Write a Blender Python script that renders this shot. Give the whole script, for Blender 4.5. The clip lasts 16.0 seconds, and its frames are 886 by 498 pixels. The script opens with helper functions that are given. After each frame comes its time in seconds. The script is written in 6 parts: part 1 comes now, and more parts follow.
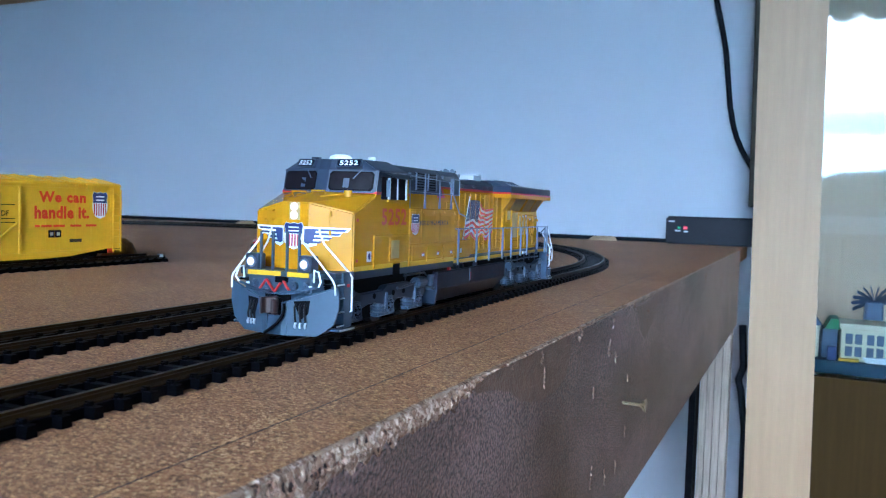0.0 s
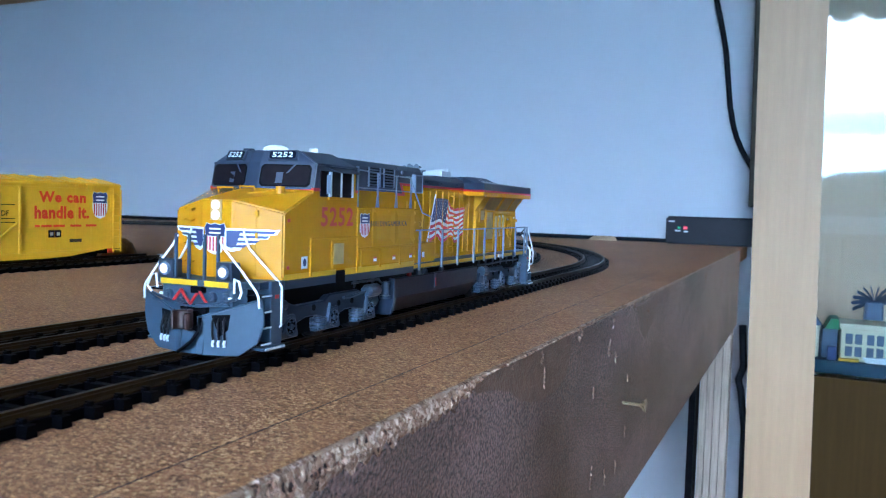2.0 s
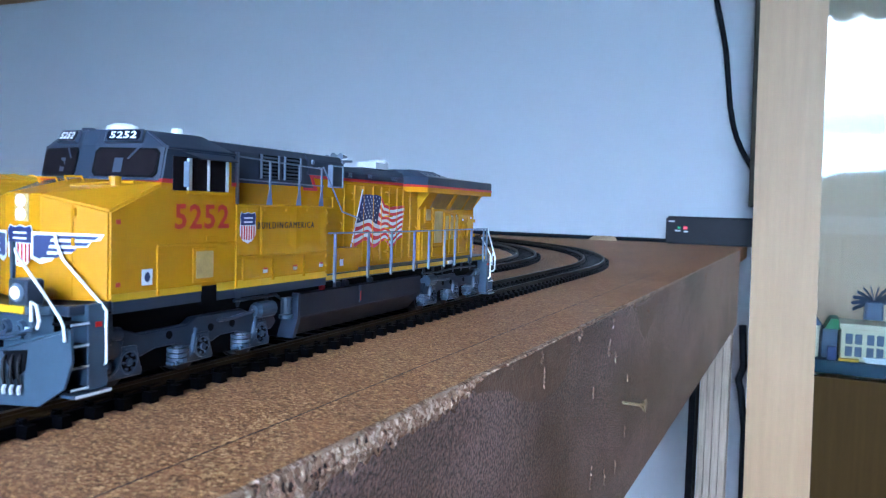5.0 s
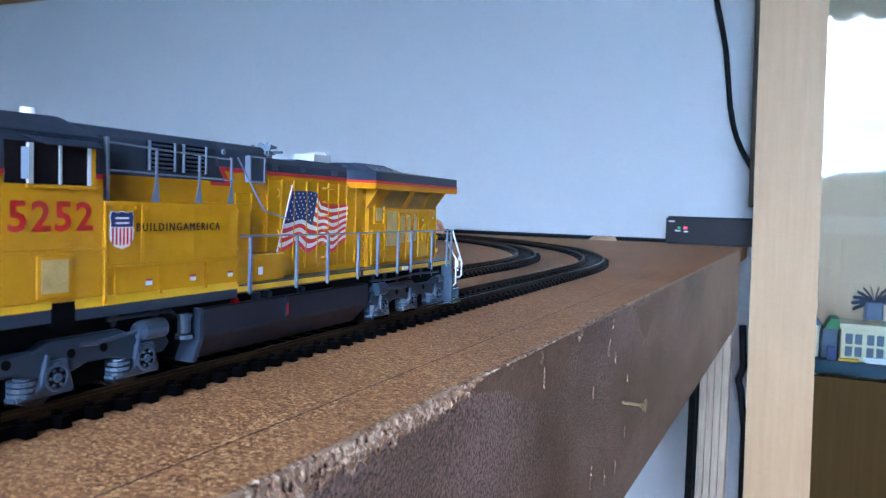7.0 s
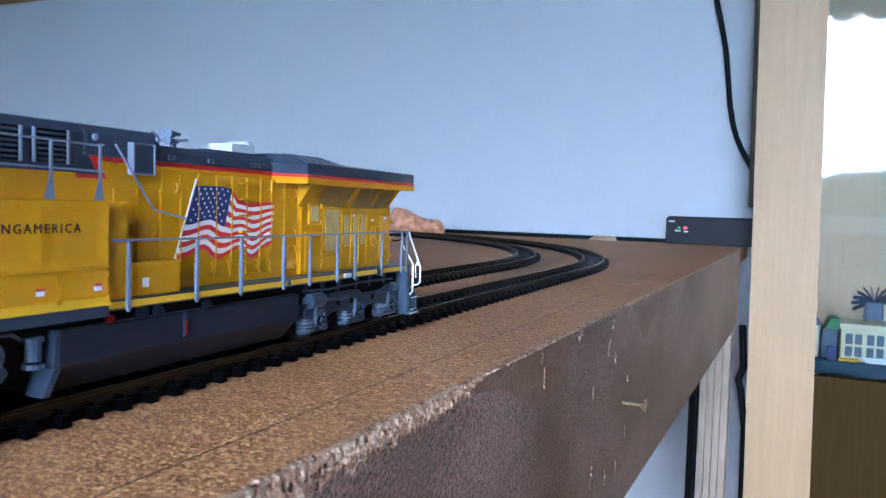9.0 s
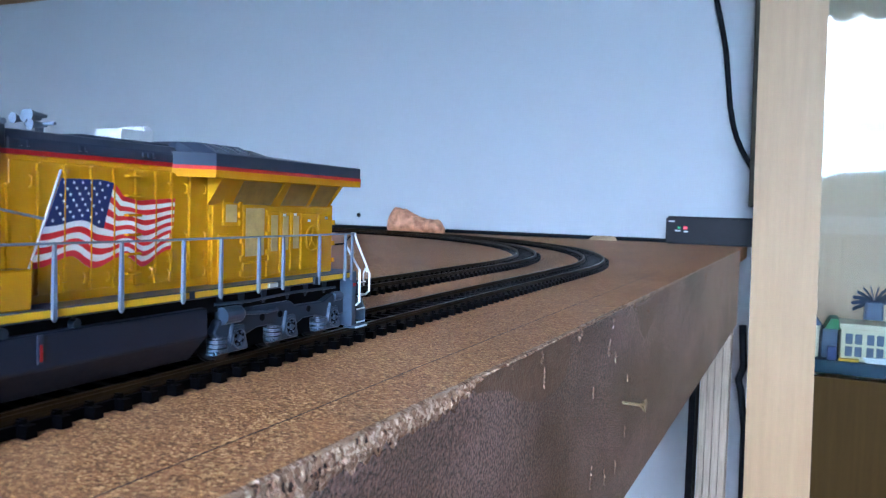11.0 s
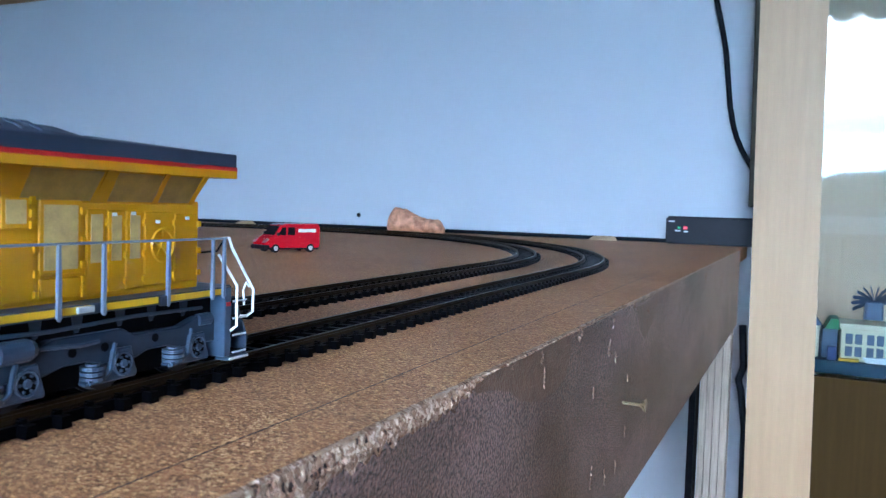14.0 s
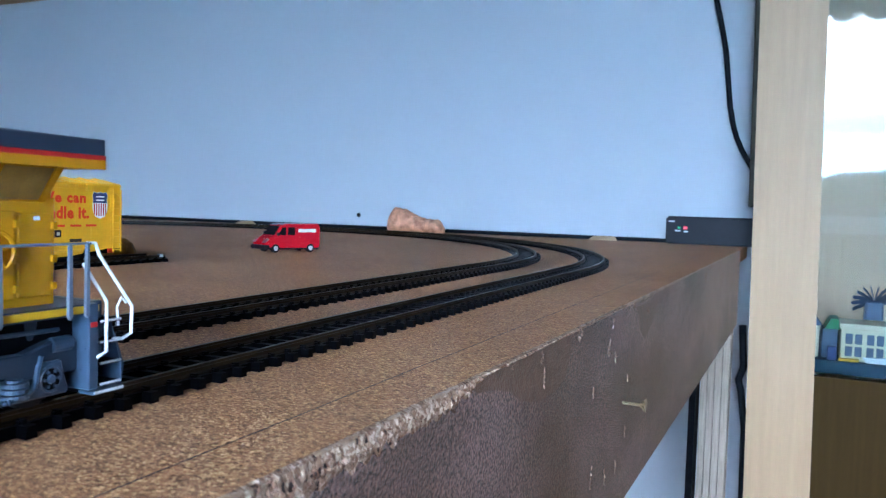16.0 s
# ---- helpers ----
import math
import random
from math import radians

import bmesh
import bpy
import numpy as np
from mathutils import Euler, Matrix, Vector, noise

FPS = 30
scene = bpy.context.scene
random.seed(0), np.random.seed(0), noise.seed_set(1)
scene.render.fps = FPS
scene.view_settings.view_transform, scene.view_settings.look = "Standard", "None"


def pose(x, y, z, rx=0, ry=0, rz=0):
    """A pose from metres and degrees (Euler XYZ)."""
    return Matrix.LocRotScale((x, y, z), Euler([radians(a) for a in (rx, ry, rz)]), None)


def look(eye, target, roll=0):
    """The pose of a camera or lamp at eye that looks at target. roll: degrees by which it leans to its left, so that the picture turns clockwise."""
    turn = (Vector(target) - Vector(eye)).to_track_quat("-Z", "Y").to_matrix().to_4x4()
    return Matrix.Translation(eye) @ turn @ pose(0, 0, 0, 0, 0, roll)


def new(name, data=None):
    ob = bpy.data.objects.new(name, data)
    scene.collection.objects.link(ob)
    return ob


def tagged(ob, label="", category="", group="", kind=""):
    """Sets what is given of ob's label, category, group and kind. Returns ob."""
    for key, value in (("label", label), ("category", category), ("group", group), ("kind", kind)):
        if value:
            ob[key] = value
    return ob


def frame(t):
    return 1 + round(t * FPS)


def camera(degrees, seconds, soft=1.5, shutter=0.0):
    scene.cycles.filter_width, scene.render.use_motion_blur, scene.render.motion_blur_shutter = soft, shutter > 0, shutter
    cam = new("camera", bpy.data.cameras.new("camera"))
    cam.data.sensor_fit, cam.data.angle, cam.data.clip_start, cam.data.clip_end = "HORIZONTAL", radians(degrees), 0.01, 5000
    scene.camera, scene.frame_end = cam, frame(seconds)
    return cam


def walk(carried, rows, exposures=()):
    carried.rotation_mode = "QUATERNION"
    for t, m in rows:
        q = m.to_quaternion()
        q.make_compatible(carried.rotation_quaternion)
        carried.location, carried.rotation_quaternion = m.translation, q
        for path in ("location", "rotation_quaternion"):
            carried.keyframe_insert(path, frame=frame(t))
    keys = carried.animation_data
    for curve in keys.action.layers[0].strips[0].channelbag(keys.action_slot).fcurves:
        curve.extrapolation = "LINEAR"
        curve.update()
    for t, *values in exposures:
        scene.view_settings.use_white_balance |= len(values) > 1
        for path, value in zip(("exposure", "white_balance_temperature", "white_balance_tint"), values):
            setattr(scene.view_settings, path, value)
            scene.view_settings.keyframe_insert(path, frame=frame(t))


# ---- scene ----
cam = camera(58.61, 16.0, 1.15)
EYE_X, EYE_Y, EYE_Z = -0.05477, -0.14233, 0.04604


def aim(yaw, pitch, roll):
    """The camera's pose from its heading (from +x towards +y), tilt and lean in degrees."""
    c, s = math.cos(radians(yaw)), math.sin(radians(yaw))
    p = radians(pitch)
    eye = Vector((EYE_X, EYE_Y, EYE_Z))
    return look(eye, eye + Vector((c * math.cos(p), s * math.cos(p), math.sin(p))), roll)


VIEW = aim(23.62, -3.047, 1.75)
walk(cam, [(0.0, VIEW), (16.0, VIEW)], [(0.0, 0.09, 4850, 12), (4.0, 0.14, 4920, 14), (9.0, 0.32, 5300, 18), (16.0, 0.28, 4980, 12)])
cam.data.dof.use_dof = True
cam.data.dof.focus_distance = 0.30
cam.data.dof.aperture_fstop = 52.0

# ---- daylight: an overcast sky behind a window at the camera's back ----
world = bpy.data.worlds.new("sky")
scene.world = world
world.use_nodes = True
wn = world.node_tree
sky = wn.nodes.new("ShaderNodeTexSky")
sky.sky_type, sky.sun_disc = "NISHITA", False
sky.sun_elevation, sky.sun_rotation = radians(38), radians(250)
wn.nodes["Background"].inputs[1].default_value = 0.1
wn.links.new(sky.outputs[0], wn.nodes["Background"].inputs[0])
SKY_GLOW = 36.0

# ---- materials ----


def mat(name, colour, rough=0.5, metal=0.0, vary=0.12, scale=60.0, bump=0.0, bump_scale=400.0, coat=0.0, spec=0.5, stretch=(1, 1, 1), second=None, glow=0.0, wear=0.08):
    """A painted, moulded or cast surface: base colour with two scales of mottling, and fine relief. Scales are in cycles per metre."""
    m = bpy.data.materials.new(name)
    m.use_nodes = True
    n, k = m.node_tree.nodes, m.node_tree.links
    b = n["Principled BSDF"]
    b.inputs["Roughness"].default_value = rough
    b.inputs["Metallic"].default_value = metal
    b.inputs["Coat Weight"].default_value = coat
    b.inputs["Specular IOR Level"].default_value = spec
    co = n.new("ShaderNodeTexCoord")
    mp = n.new("ShaderNodeMapping")
    mp.inputs["Scale"].default_value = stretch
    k.new(co.outputs["Object"], mp.inputs[0])
    big, small = n.new("ShaderNodeTexNoise"), n.new("ShaderNodeTexNoise")
    big.inputs["Scale"].default_value, big.inputs["Detail"].default_value = scale, 4
    small.inputs["Scale"].default_value, small.inputs["Detail"].default_value = scale * 9, 3
    for t in (big, small):
        k.new(mp.outputs[0], t.inputs["Vector"])
    add = n.new("ShaderNodeMath")
    add.operation = "MULTIPLY_ADD"
    add.inputs[1].default_value = 0.45
    k.new(small.outputs[0], add.inputs[0])
    k.new(big.outputs[0], add.inputs[2])
    ramp = n.new("ShaderNodeValToRGB")
    lo, hi = ramp.color_ramp.elements
    lo.position, hi.position = 0.45, 1.0
    dark = second or tuple(c * (1 - 2 * vary) for c in colour)
    lo.color = (*dark, 1)
    hi.color = (*(min(1, c * (1 + vary)) for c in colour), 1)
    k.new(add.outputs[0], ramp.inputs[0])
    k.new(ramp.outputs[0], b.inputs["Base Color"])
    rr = n.new("ShaderNodeMapRange")
    rr.inputs[3].default_value, rr.inputs[4].default_value = max(0.03, rough - wear), min(1, rough + wear)
    k.new(small.outputs[0], rr.inputs[0])
    k.new(rr.outputs[0], b.inputs["Roughness"])
    if bump:
        t = n.new("ShaderNodeTexNoise")
        t.inputs["Scale"].default_value, t.inputs["Detail"].default_value = bump_scale, 4
        k.new(mp.outputs[0], t.inputs["Vector"])
        bp = n.new("ShaderNodeBump")
        bp.inputs["Strength"].default_value, bp.inputs["Distance"].default_value = 1.0, bump
        k.new(t.outputs[0], bp.inputs["Height"])
        k.new(bp.outputs[0], b.inputs["Normal"])
    if glow:
        b.inputs["Emission Color"].default_value = (*colour, 1)
        b.inputs["Emission Strength"].default_value = glow
    return m


def chipboard():
    """Raw particle board: flakes of many browns with a little relief."""
    m = bpy.data.materials.new("chipboard")
    m.use_nodes = True
    n, k = m.node_tree.nodes, m.node_tree.links
    b = n["Principled BSDF"]
    b.inputs["Specular IOR Level"].default_value = 0.36
    b.inputs["Roughness"].default_value = 0.56
    co = n.new("ShaderNodeTexCoord")
    warp = n.new("ShaderNodeTexNoise")
    warp.inputs["Scale"].default_value = 260
    k.new(co.outputs["Object"], warp.inputs["Vector"])
    mix = n.new("ShaderNodeVectorMath")
    mix.operation = "MULTIPLY_ADD"
    mix.inputs[1].default_value = (0.0009, 0.0009, 0.0009)
    k.new(warp.outputs["Color"], mix.inputs[0])
    k.new(co.outputs["Object"], mix.inputs[2])
    outs = []
    for sc, stretch in ((1750, (1.0, 0.7, 1)), (2700, (0.7, 1.0, 1)), (4600, (1, 1, 1))):
        mp = n.new("ShaderNodeMapping")
        mp.inputs["Scale"].default_value = stretch
        mp.inputs["Rotation"].default_value = (0, 0, sc * 0.01)
        k.new(mix.outputs[0], mp.inputs[0])
        v = n.new("ShaderNodeTexVoronoi")
        v.inputs["Scale"].default_value = sc
        k.new(mp.outputs[0], v.inputs["Vector"])
        sep = n.new("ShaderNodeSeparateColor")
        k.new(v.outputs["Color"], sep.inputs[0])
        outs.append(sep.outputs[0])
    a1 = n.new("ShaderNodeMath")
    a1.operation = "MULTIPLY_ADD"
    a1.inputs[1].default_value = 0.6
    k.new(outs[1], a1.inputs[0])
    k.new(outs[0], a1.inputs[2])
    a2 = n.new("ShaderNodeMath")
    a2.operation = "MULTIPLY_ADD"
    a2.inputs[1].default_value = 0.4
    k.new(outs[2], a2.inputs[0])
    k.new(a1.outputs[0], a2.inputs[2])
    stain = n.new("ShaderNodeTexNoise")
    stain.inputs["Scale"].default_value, stain.inputs["Detail"].default_value = 9, 5
    k.new(co.outputs["Object"], stain.inputs["Vector"])
    a3 = n.new("ShaderNodeMath")
    a3.operation = "MULTIPLY_ADD"
    a3.inputs[1].default_value = 0.5
    k.new(stain.outputs[0], a3.inputs[0])
    k.new(a2.outputs[0], a3.inputs[2])
    ramp = n.new("ShaderNodeValToRGB")
    e = ramp.color_ramp.elements
    e[0].position, e[0].color = 0.26, (0.14, 0.058, 0.018, 1)
    e[1].position, e[1].color = 0.88, (0.90, 0.60, 0.27, 1)
    for p, c in ((0.44, (0.330, 0.145, 0.058, 1)), (0.62, (0.455, 0.208, 0.084, 1))):
        x = e.new(p)
        x.color = c
    half = n.new("ShaderNodeMath")
    half.operation = "MULTIPLY"
    half.inputs[1].default_value = 0.42
    k.new(a3.outputs[0], half.inputs[0])
    k.new(half.outputs[0], ramp.inputs[0])
    k.new(ramp.outputs[0], b.inputs["Base Color"])
    bp = n.new("ShaderNodeBump")
    bp.inputs["Strength"].default_value, bp.inputs["Distance"].default_value = 0.8, 0.00045
    k.new(a2.outputs[0], bp.inputs["Height"])
    k.new(bp.outputs[0], b.inputs["Normal"])
    return m


def broken_wood():
    """Torn wood fibres: every crumb has a tone of its own between dark brown and cream."""
    m = bpy.data.materials.new("broken_wood")
    m.use_nodes = True
    n, k = m.node_tree.nodes, m.node_tree.links
    b = n["Principled BSDF"]
    b.inputs["Roughness"].default_value = 0.6
    geo, ramp = n.new("ShaderNodeNewGeometry"), n.new("ShaderNodeValToRGB")
    e = ramp.color_ramp.elements
    e[0].position, e[0].color = 0.0, (0.13, 0.07, 0.045, 1)
    e[1].position, e[1].color = 1.0, (0.74, 0.58, 0.44, 1)
    for p, c in ((0.35, (0.27, 0.165, 0.115, 1)), (0.7, (0.46, 0.31, 0.22, 1))):
        x = e.new(p)
        x.color = c
    k.new(geo.outputs["Random Per Island"], ramp.inputs[0])
    co, t, mx = n.new("ShaderNodeTexCoord"), n.new("ShaderNodeTexNoise"), n.new("ShaderNodeMix")
    t.inputs["Scale"].default_value, t.inputs["Detail"].default_value = 1800, 3
    k.new(co.outputs["Object"], t.inputs["Vector"])
    mx.data_type, mx.blend_type = "RGBA", "MULTIPLY"
    mx.inputs[0].default_value = 0.5
    k.new(ramp.outputs[0], mx.inputs[6])
    k.new(t.outputs["Color"], mx.inputs[7])
    k.new(mx.outputs[2], b.inputs["Base Color"])
    return m


def torn_board():
    """The rough, light inside of the board where its edge has broken away: packed chips with pits between, whose shade
    is in the colour.
    """
    m = bpy.data.materials.new("torn_board")
    m.use_nodes = True
    n, k = m.node_tree.nodes, m.node_tree.links
    b = n["Principled BSDF"]
    b.inputs["Roughness"].default_value = 0.68
    b.inputs["Specular IOR Level"].default_value = 0.3
    co, v, v2, ramp = n.new("ShaderNodeTexCoord"), n.new("ShaderNodeTexVoronoi"), n.new("ShaderNodeTexNoise"), n.new("ShaderNodeValToRGB")
    mp = n.new("ShaderNodeMapping")
    mp.inputs["Scale"].default_value = (1.2, 1, 0.6)
    k.new(co.outputs["Object"], mp.inputs[0])
    v.inputs["Scale"].default_value = 1150
    v2.inputs["Scale"].default_value, v2.inputs["Detail"].default_value = 420, 4
    for t in (v, v2):
        k.new(mp.outputs[0], t.inputs["Vector"])
    sep, add = n.new("ShaderNodeSeparateColor"), n.new("ShaderNodeMath")
    k.new(v.outputs["Color"], sep.inputs[0])
    add.operation = "MULTIPLY_ADD"
    add.inputs[1].default_value = 0.45
    k.new(sep.outputs[0], add.inputs[0])
    k.new(v2.outputs[0], add.inputs[2])
    e = ramp.color_ramp.elements
    # Near-black at the lowest relief: shade in the pits, painted in.
    e[0].position, e[0].color = 0.46, (0.022, 0.010, 0.006, 1)
    e[1].position, e[1].color = 1.0, (0.60, 0.45, 0.33, 1)
    for p, c in ((0.52, (0.20, 0.10, 0.06, 1)), (0.68, (0.27, 0.155, 0.095, 1)), (0.86, (0.40, 0.265, 0.18, 1))):
        x = e.new(p)
        x.color = c
    k.new(add.outputs[0], ramp.inputs[0])
    k.new(ramp.outputs[0], b.inputs["Base Color"])
    bp = n.new("ShaderNodeBump")
    bp.inputs["Strength"].default_value, bp.inputs["Distance"].default_value = 1.0, 0.0012
    k.new(add.outputs[0], bp.inputs["Height"])
    k.new(bp.outputs[0], b.inputs["Normal"])
    return m


def fascia_paint():
    """Old grey-brown paint on the board's edge, with runs, worn spots and fine grit."""
    m = bpy.data.materials.new("fascia_paint")
    m.use_nodes = True
    n, k = m.node_tree.nodes, m.node_tree.links
    b = n["Principled BSDF"]
    co = n.new("ShaderNodeTexCoord")

    def noise_of(scale, stretch, detail=5):
        mp = n.new("ShaderNodeMapping")
        mp.inputs["Scale"].default_value = stretch
        k.new(co.outputs["Object"], mp.inputs[0])
        t = n.new("ShaderNodeTexNoise")
        t.inputs["Scale"].default_value, t.inputs["Detail"].default_value = scale, detail
        k.new(mp.outputs[0], t.inputs["Vector"])
        return t.outputs[0]

    patch, runs, grit = noise_of(8, (1, 1, 1.8)), noise_of(60, (1, 1, 0.7)), noise_of(1050, (1, 1, 1), 9)
    ramp = n.new("ShaderNodeValToRGB")
    e = ramp.color_ramp.elements
    e[0].position, e[0].color = 0.40, (0.098, 0.055, 0.038, 1)
    e[1].position, e[1].color = 0.60, (0.225, 0.140, 0.122, 1)
    k.new(patch, ramp.inputs[0])
    r2 = n.new("ShaderNodeValToRGB")
    r2.color_ramp.elements[0].position, r2.color_ramp.elements[0].color = 0.3, (0.82, 0.82, 0.82, 1)
    r2.color_ramp.elements[1].position, r2.color_ramp.elements[1].color = 0.7, (1.15, 1.15, 1.15, 1)
    k.new(runs, r2.inputs[0])
    mul = n.new("ShaderNodeMix")
    mul.data_type, mul.blend_type = "RGBA", "MULTIPLY"
    mul.inputs[0].default_value = 1
    k.new(ramp.outputs[0], mul.inputs[6])
    k.new(r2.outputs[0], mul.inputs[7])
    r3 = n.new("ShaderNodeValToRGB")
    r3.color_ramp.elements[0].position, r3.color_ramp.elements[0].color = 0.37, (0.16, 0.13, 0.11, 1)
    r3.color_ramp.elements[1].position, r3.color_ramp.elements[1].color = 0.66, (2.05, 2.03, 2.03, 1)
    k.new(grit, r3.inputs[0])
    mul2 = n.new("ShaderNodeMix")
    mul2.data_type, mul2.blend_type = "RGBA", "MULTIPLY"
    mul2.inputs[0].default_value = 1.0
    k.new(mul.outputs[2], mul2.inputs[6])
    k.new(r3.outputs[0], mul2.inputs[7])
    k.new(mul2.outputs[2], b.inputs["Base Color"])
    b.inputs["Roughness"].default_value = 0.33
    bp = n.new("ShaderNodeBump")
    bp.inputs["Strength"].default_value, bp.inputs["Distance"].default_value = 0.9, 0.001
    k.new(grit, bp.inputs["Height"])
    k.new(bp.outputs[0], b.inputs["Normal"])
    return m


def wood(name, light, dark, scale=30.0, axis=2, rough=0.45):
    """Planed wood with grain along one axis."""
    st = [9.0, 9.0, 9.0]
    st[axis] = 0.5
    return mat(name, light, rough, 0, 0.1, scale, 0.0001, scale * 12, stretch=st, second=dark)


def glass(name, share, tint=(1, 1, 1)):
    """A clear pane: lets most light through and mirrors a share of it."""
    m = bpy.data.materials.new(name)
    m.use_nodes = True
    n, k = m.node_tree.nodes, m.node_tree.links
    n.remove(n["Principled BSDF"])
    a, g, x = n.new("ShaderNodeBsdfTransparent"), n.new("ShaderNodeBsdfGlossy"), n.new("ShaderNodeMixShader")
    a.inputs[0].default_value = (*tint, 1)
    g.inputs["Roughness"].default_value = 0.03
    x.inputs[0].default_value = share
    k.new(a.outputs[0], x.inputs[1])
    k.new(g.outputs[0], x.inputs[2])
    k.new(x.outputs[0], n["Material Output"].inputs[0])
    return m


def outdoors():
    """The bright, blurred view outside the window: sky, a line of trees, pale walls and a street."""
    m = bpy.data.materials.new("outdoors")
    m.use_nodes = True
    n, k = m.node_tree.nodes, m.node_tree.links
    n.remove(n["Principled BSDF"])
    co, sep = n.new("ShaderNodeTexCoord"), n.new("ShaderNodeSeparateXYZ")
    k.new(co.outputs["Object"], sep.inputs[0])
    t = n.new("ShaderNodeTexNoise")
    t.inputs["Scale"].default_value, t.inputs["Detail"].default_value = 0.9, 5
    k.new(co.outputs["Object"], t.inputs["Vector"])
    add = n.new("ShaderNodeMath")
    add.operation = "MULTIPLY_ADD"
    add.inputs[1].default_value = 0.53
    k.new(t.outputs[0], add.inputs[0])
    k.new(sep.outputs[2], add.inputs[2])
    mr = n.new("ShaderNodeMapRange")
    mr.inputs[1].default_value, mr.inputs[2].default_value = -2.09, 7.8
    k.new(add.outputs[0], mr.inputs[0])
    ramp = n.new("ShaderNodeValToRGB")
    e = ramp.color_ramp.elements
    e[0].position, e[0].color = 0.0, (0.14, 0.17, 0.2, 1)
    e[1].position, e[1].color = 1.0, (0.80, 0.92, 1.0, 1)
    for p, c in ((0.22, (0.08, 0.12, 0.16, 1)), (0.24, (0.03, 0.07, 0.11, 1)), (0.305, (0.05, 0.12, 0.17, 1)), (0.325, (0.50, 0.78, 0.88, 1)), (0.385, (0.66, 0.88, 0.95, 1)), (0.40, (0.22, 0.44, 0.5, 1)), (0.44, (0.30, 0.55, 0.62, 1)), (0.465, (0.9, 0.97, 1.0, 1))):
        x = e.new(p)
        x.color = c
    k.new(mr.outputs[0], ramp.inputs[0])
    em = n.new("ShaderNodeEmission")
    em.inputs[1].default_value = SKY_GLOW
    k.new(ramp.outputs[0], em.inputs[0])
    k.new(em.outputs[0], n["Material Output"].inputs[0])
    return m


YELLOW = mat("yellow_paint", (0.525, 0.238, 0.001), 0.24, 0, 0.035, 40, coat=0.2, wear=0.02, spec=0.35)
STRIPE_YELLOW = mat("stripe_yellow", (0.68, 0.385, 0.003), 0.4, 0, 0.05, 80)
GREY = mat("grey_paint", (0.027, 0.038, 0.062), 0.34, 0, 0.06, 60, wear=0.03, spec=0.35)
UNDER = mat("underframe_grey", (0.040, 0.062, 0.098), 0.3, 0, 0.15, 90, wear=0.05)
FRAMEGREY = mat("truck_frame_grey", (0.021, 0.031, 0.050), 0.38, 0, 0.15, 90, wear=0.05, spec=0.35)
RAILGREY = mat("handrail_grey", (0.135, 0.17, 0.23), 0.38, 0, 0.06, 60)
# Lighter copy of the underframe grey: light on the front is in the colour.
PILOT_LIT = mat("pilot_lit_grey", (0.038, 0.064, 0.098), 0.36, 0, 0.08, 90, wear=0.04)
DARK = mat("dark_plastic", (0.003, 0.0035, 0.005), 0.6, 0, 0.15, 90, spec=0.05)
TANK = mat("tank_paint", (0.010, 0.014, 0.026), 0.4, 0, 0.08, 60, 0.00002, 1500, spec=0.35)
RED = mat("red_paint", (0.44, 0.008, 0.008), 0.42, 0, 0.05, 90)
FLAGRED = mat("flag_red", (0.62, 0.012, 0.018), 0.35, 0, 0.05, 90)
WHITE = mat("white_paint", (0.82, 0.84, 0.86), 0.4, 0, 0.03, 90)
BLUE = mat("blue_paint", (0.010, 0.022, 0.11), 0.42, 0, 0.06, 90)
BLACK = mat("black_paint", (0.006, 0.006, 0.008), 0.45, 0, 0.1, 90, spec=0.2)
NAVY = mat("number_board_navy", (0.003, 0.005, 0.014), 0.5, 0, 0.1, 90, spec=0.06)
TAN = mat("mesh_screen", (0.50, 0.35, 0.12), 0.55, 0, 0.15, 300)
SLOPE = mat("dark_screen", (0.30, 0.175, 0.03), 0.5, 0, 0.15, 300)
SILVER = mat("silver_paint", (0.55, 0.58, 0.62), 0.35, 0.2, 0.05, 90)
# Opaque panes; the unlit inside behind the glass is put into their colour.
DARKPANE = mat("dark_inside_pane", (0.012, 0.010, 0.012), 0.15, 0, 0.1, 40, spec=0.03)
LENS = mat("headlight_lens", (1.0, 0.88, 0.80), 0.25, 0, 0.02, 90, glow=0.45)
BROWN = mat("rusty_brown", (0.030, 0.011, 0.007), 0.5, 0, 0.2, 200)
STEEL = mat("wheel_steel", (0.025, 0.026, 0.03), 0.4, 0.5, 0.15, 200)
RAIL = mat("blackened_rail", (0.020, 0.011, 0.003), 0.45, 0.1, 0.2, 120, spec=0.2)
RAILTOP = mat("rail_head", (0.075, 0.042, 0.018), 0.36, 0.6, 0.15, 120)
SLEEPER = mat("sleeper_plastic", (0.0012, 0.0012, 0.002), 0.45, 0, 0.2, 200, 0.00003, 2500, spec=0.06)
BOARD = chipboard()
FASCIA = fascia_paint()
CHIPS = broken_wood()
TORN = torn_board()
STAIN = mat("brown_stain", (0.165, 0.090, 0.058), 0.36, 0, 0.25, 260, 0.0005, 900, second=(0.085, 0.042, 0.025))
ARRIS = mat("worn_edge", (0.44, 0.29, 0.18), 0.38, 0, 0.25, 120, 0.0004, 700, second=(0.19, 0.11, 0.065))
PENCIL = mat("pencil_line", (0.05, 0.03, 0.035), 0.6, 0, 0.2, 500)
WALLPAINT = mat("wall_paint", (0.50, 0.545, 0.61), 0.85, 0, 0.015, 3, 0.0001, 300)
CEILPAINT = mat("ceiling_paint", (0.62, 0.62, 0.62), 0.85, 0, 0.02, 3)
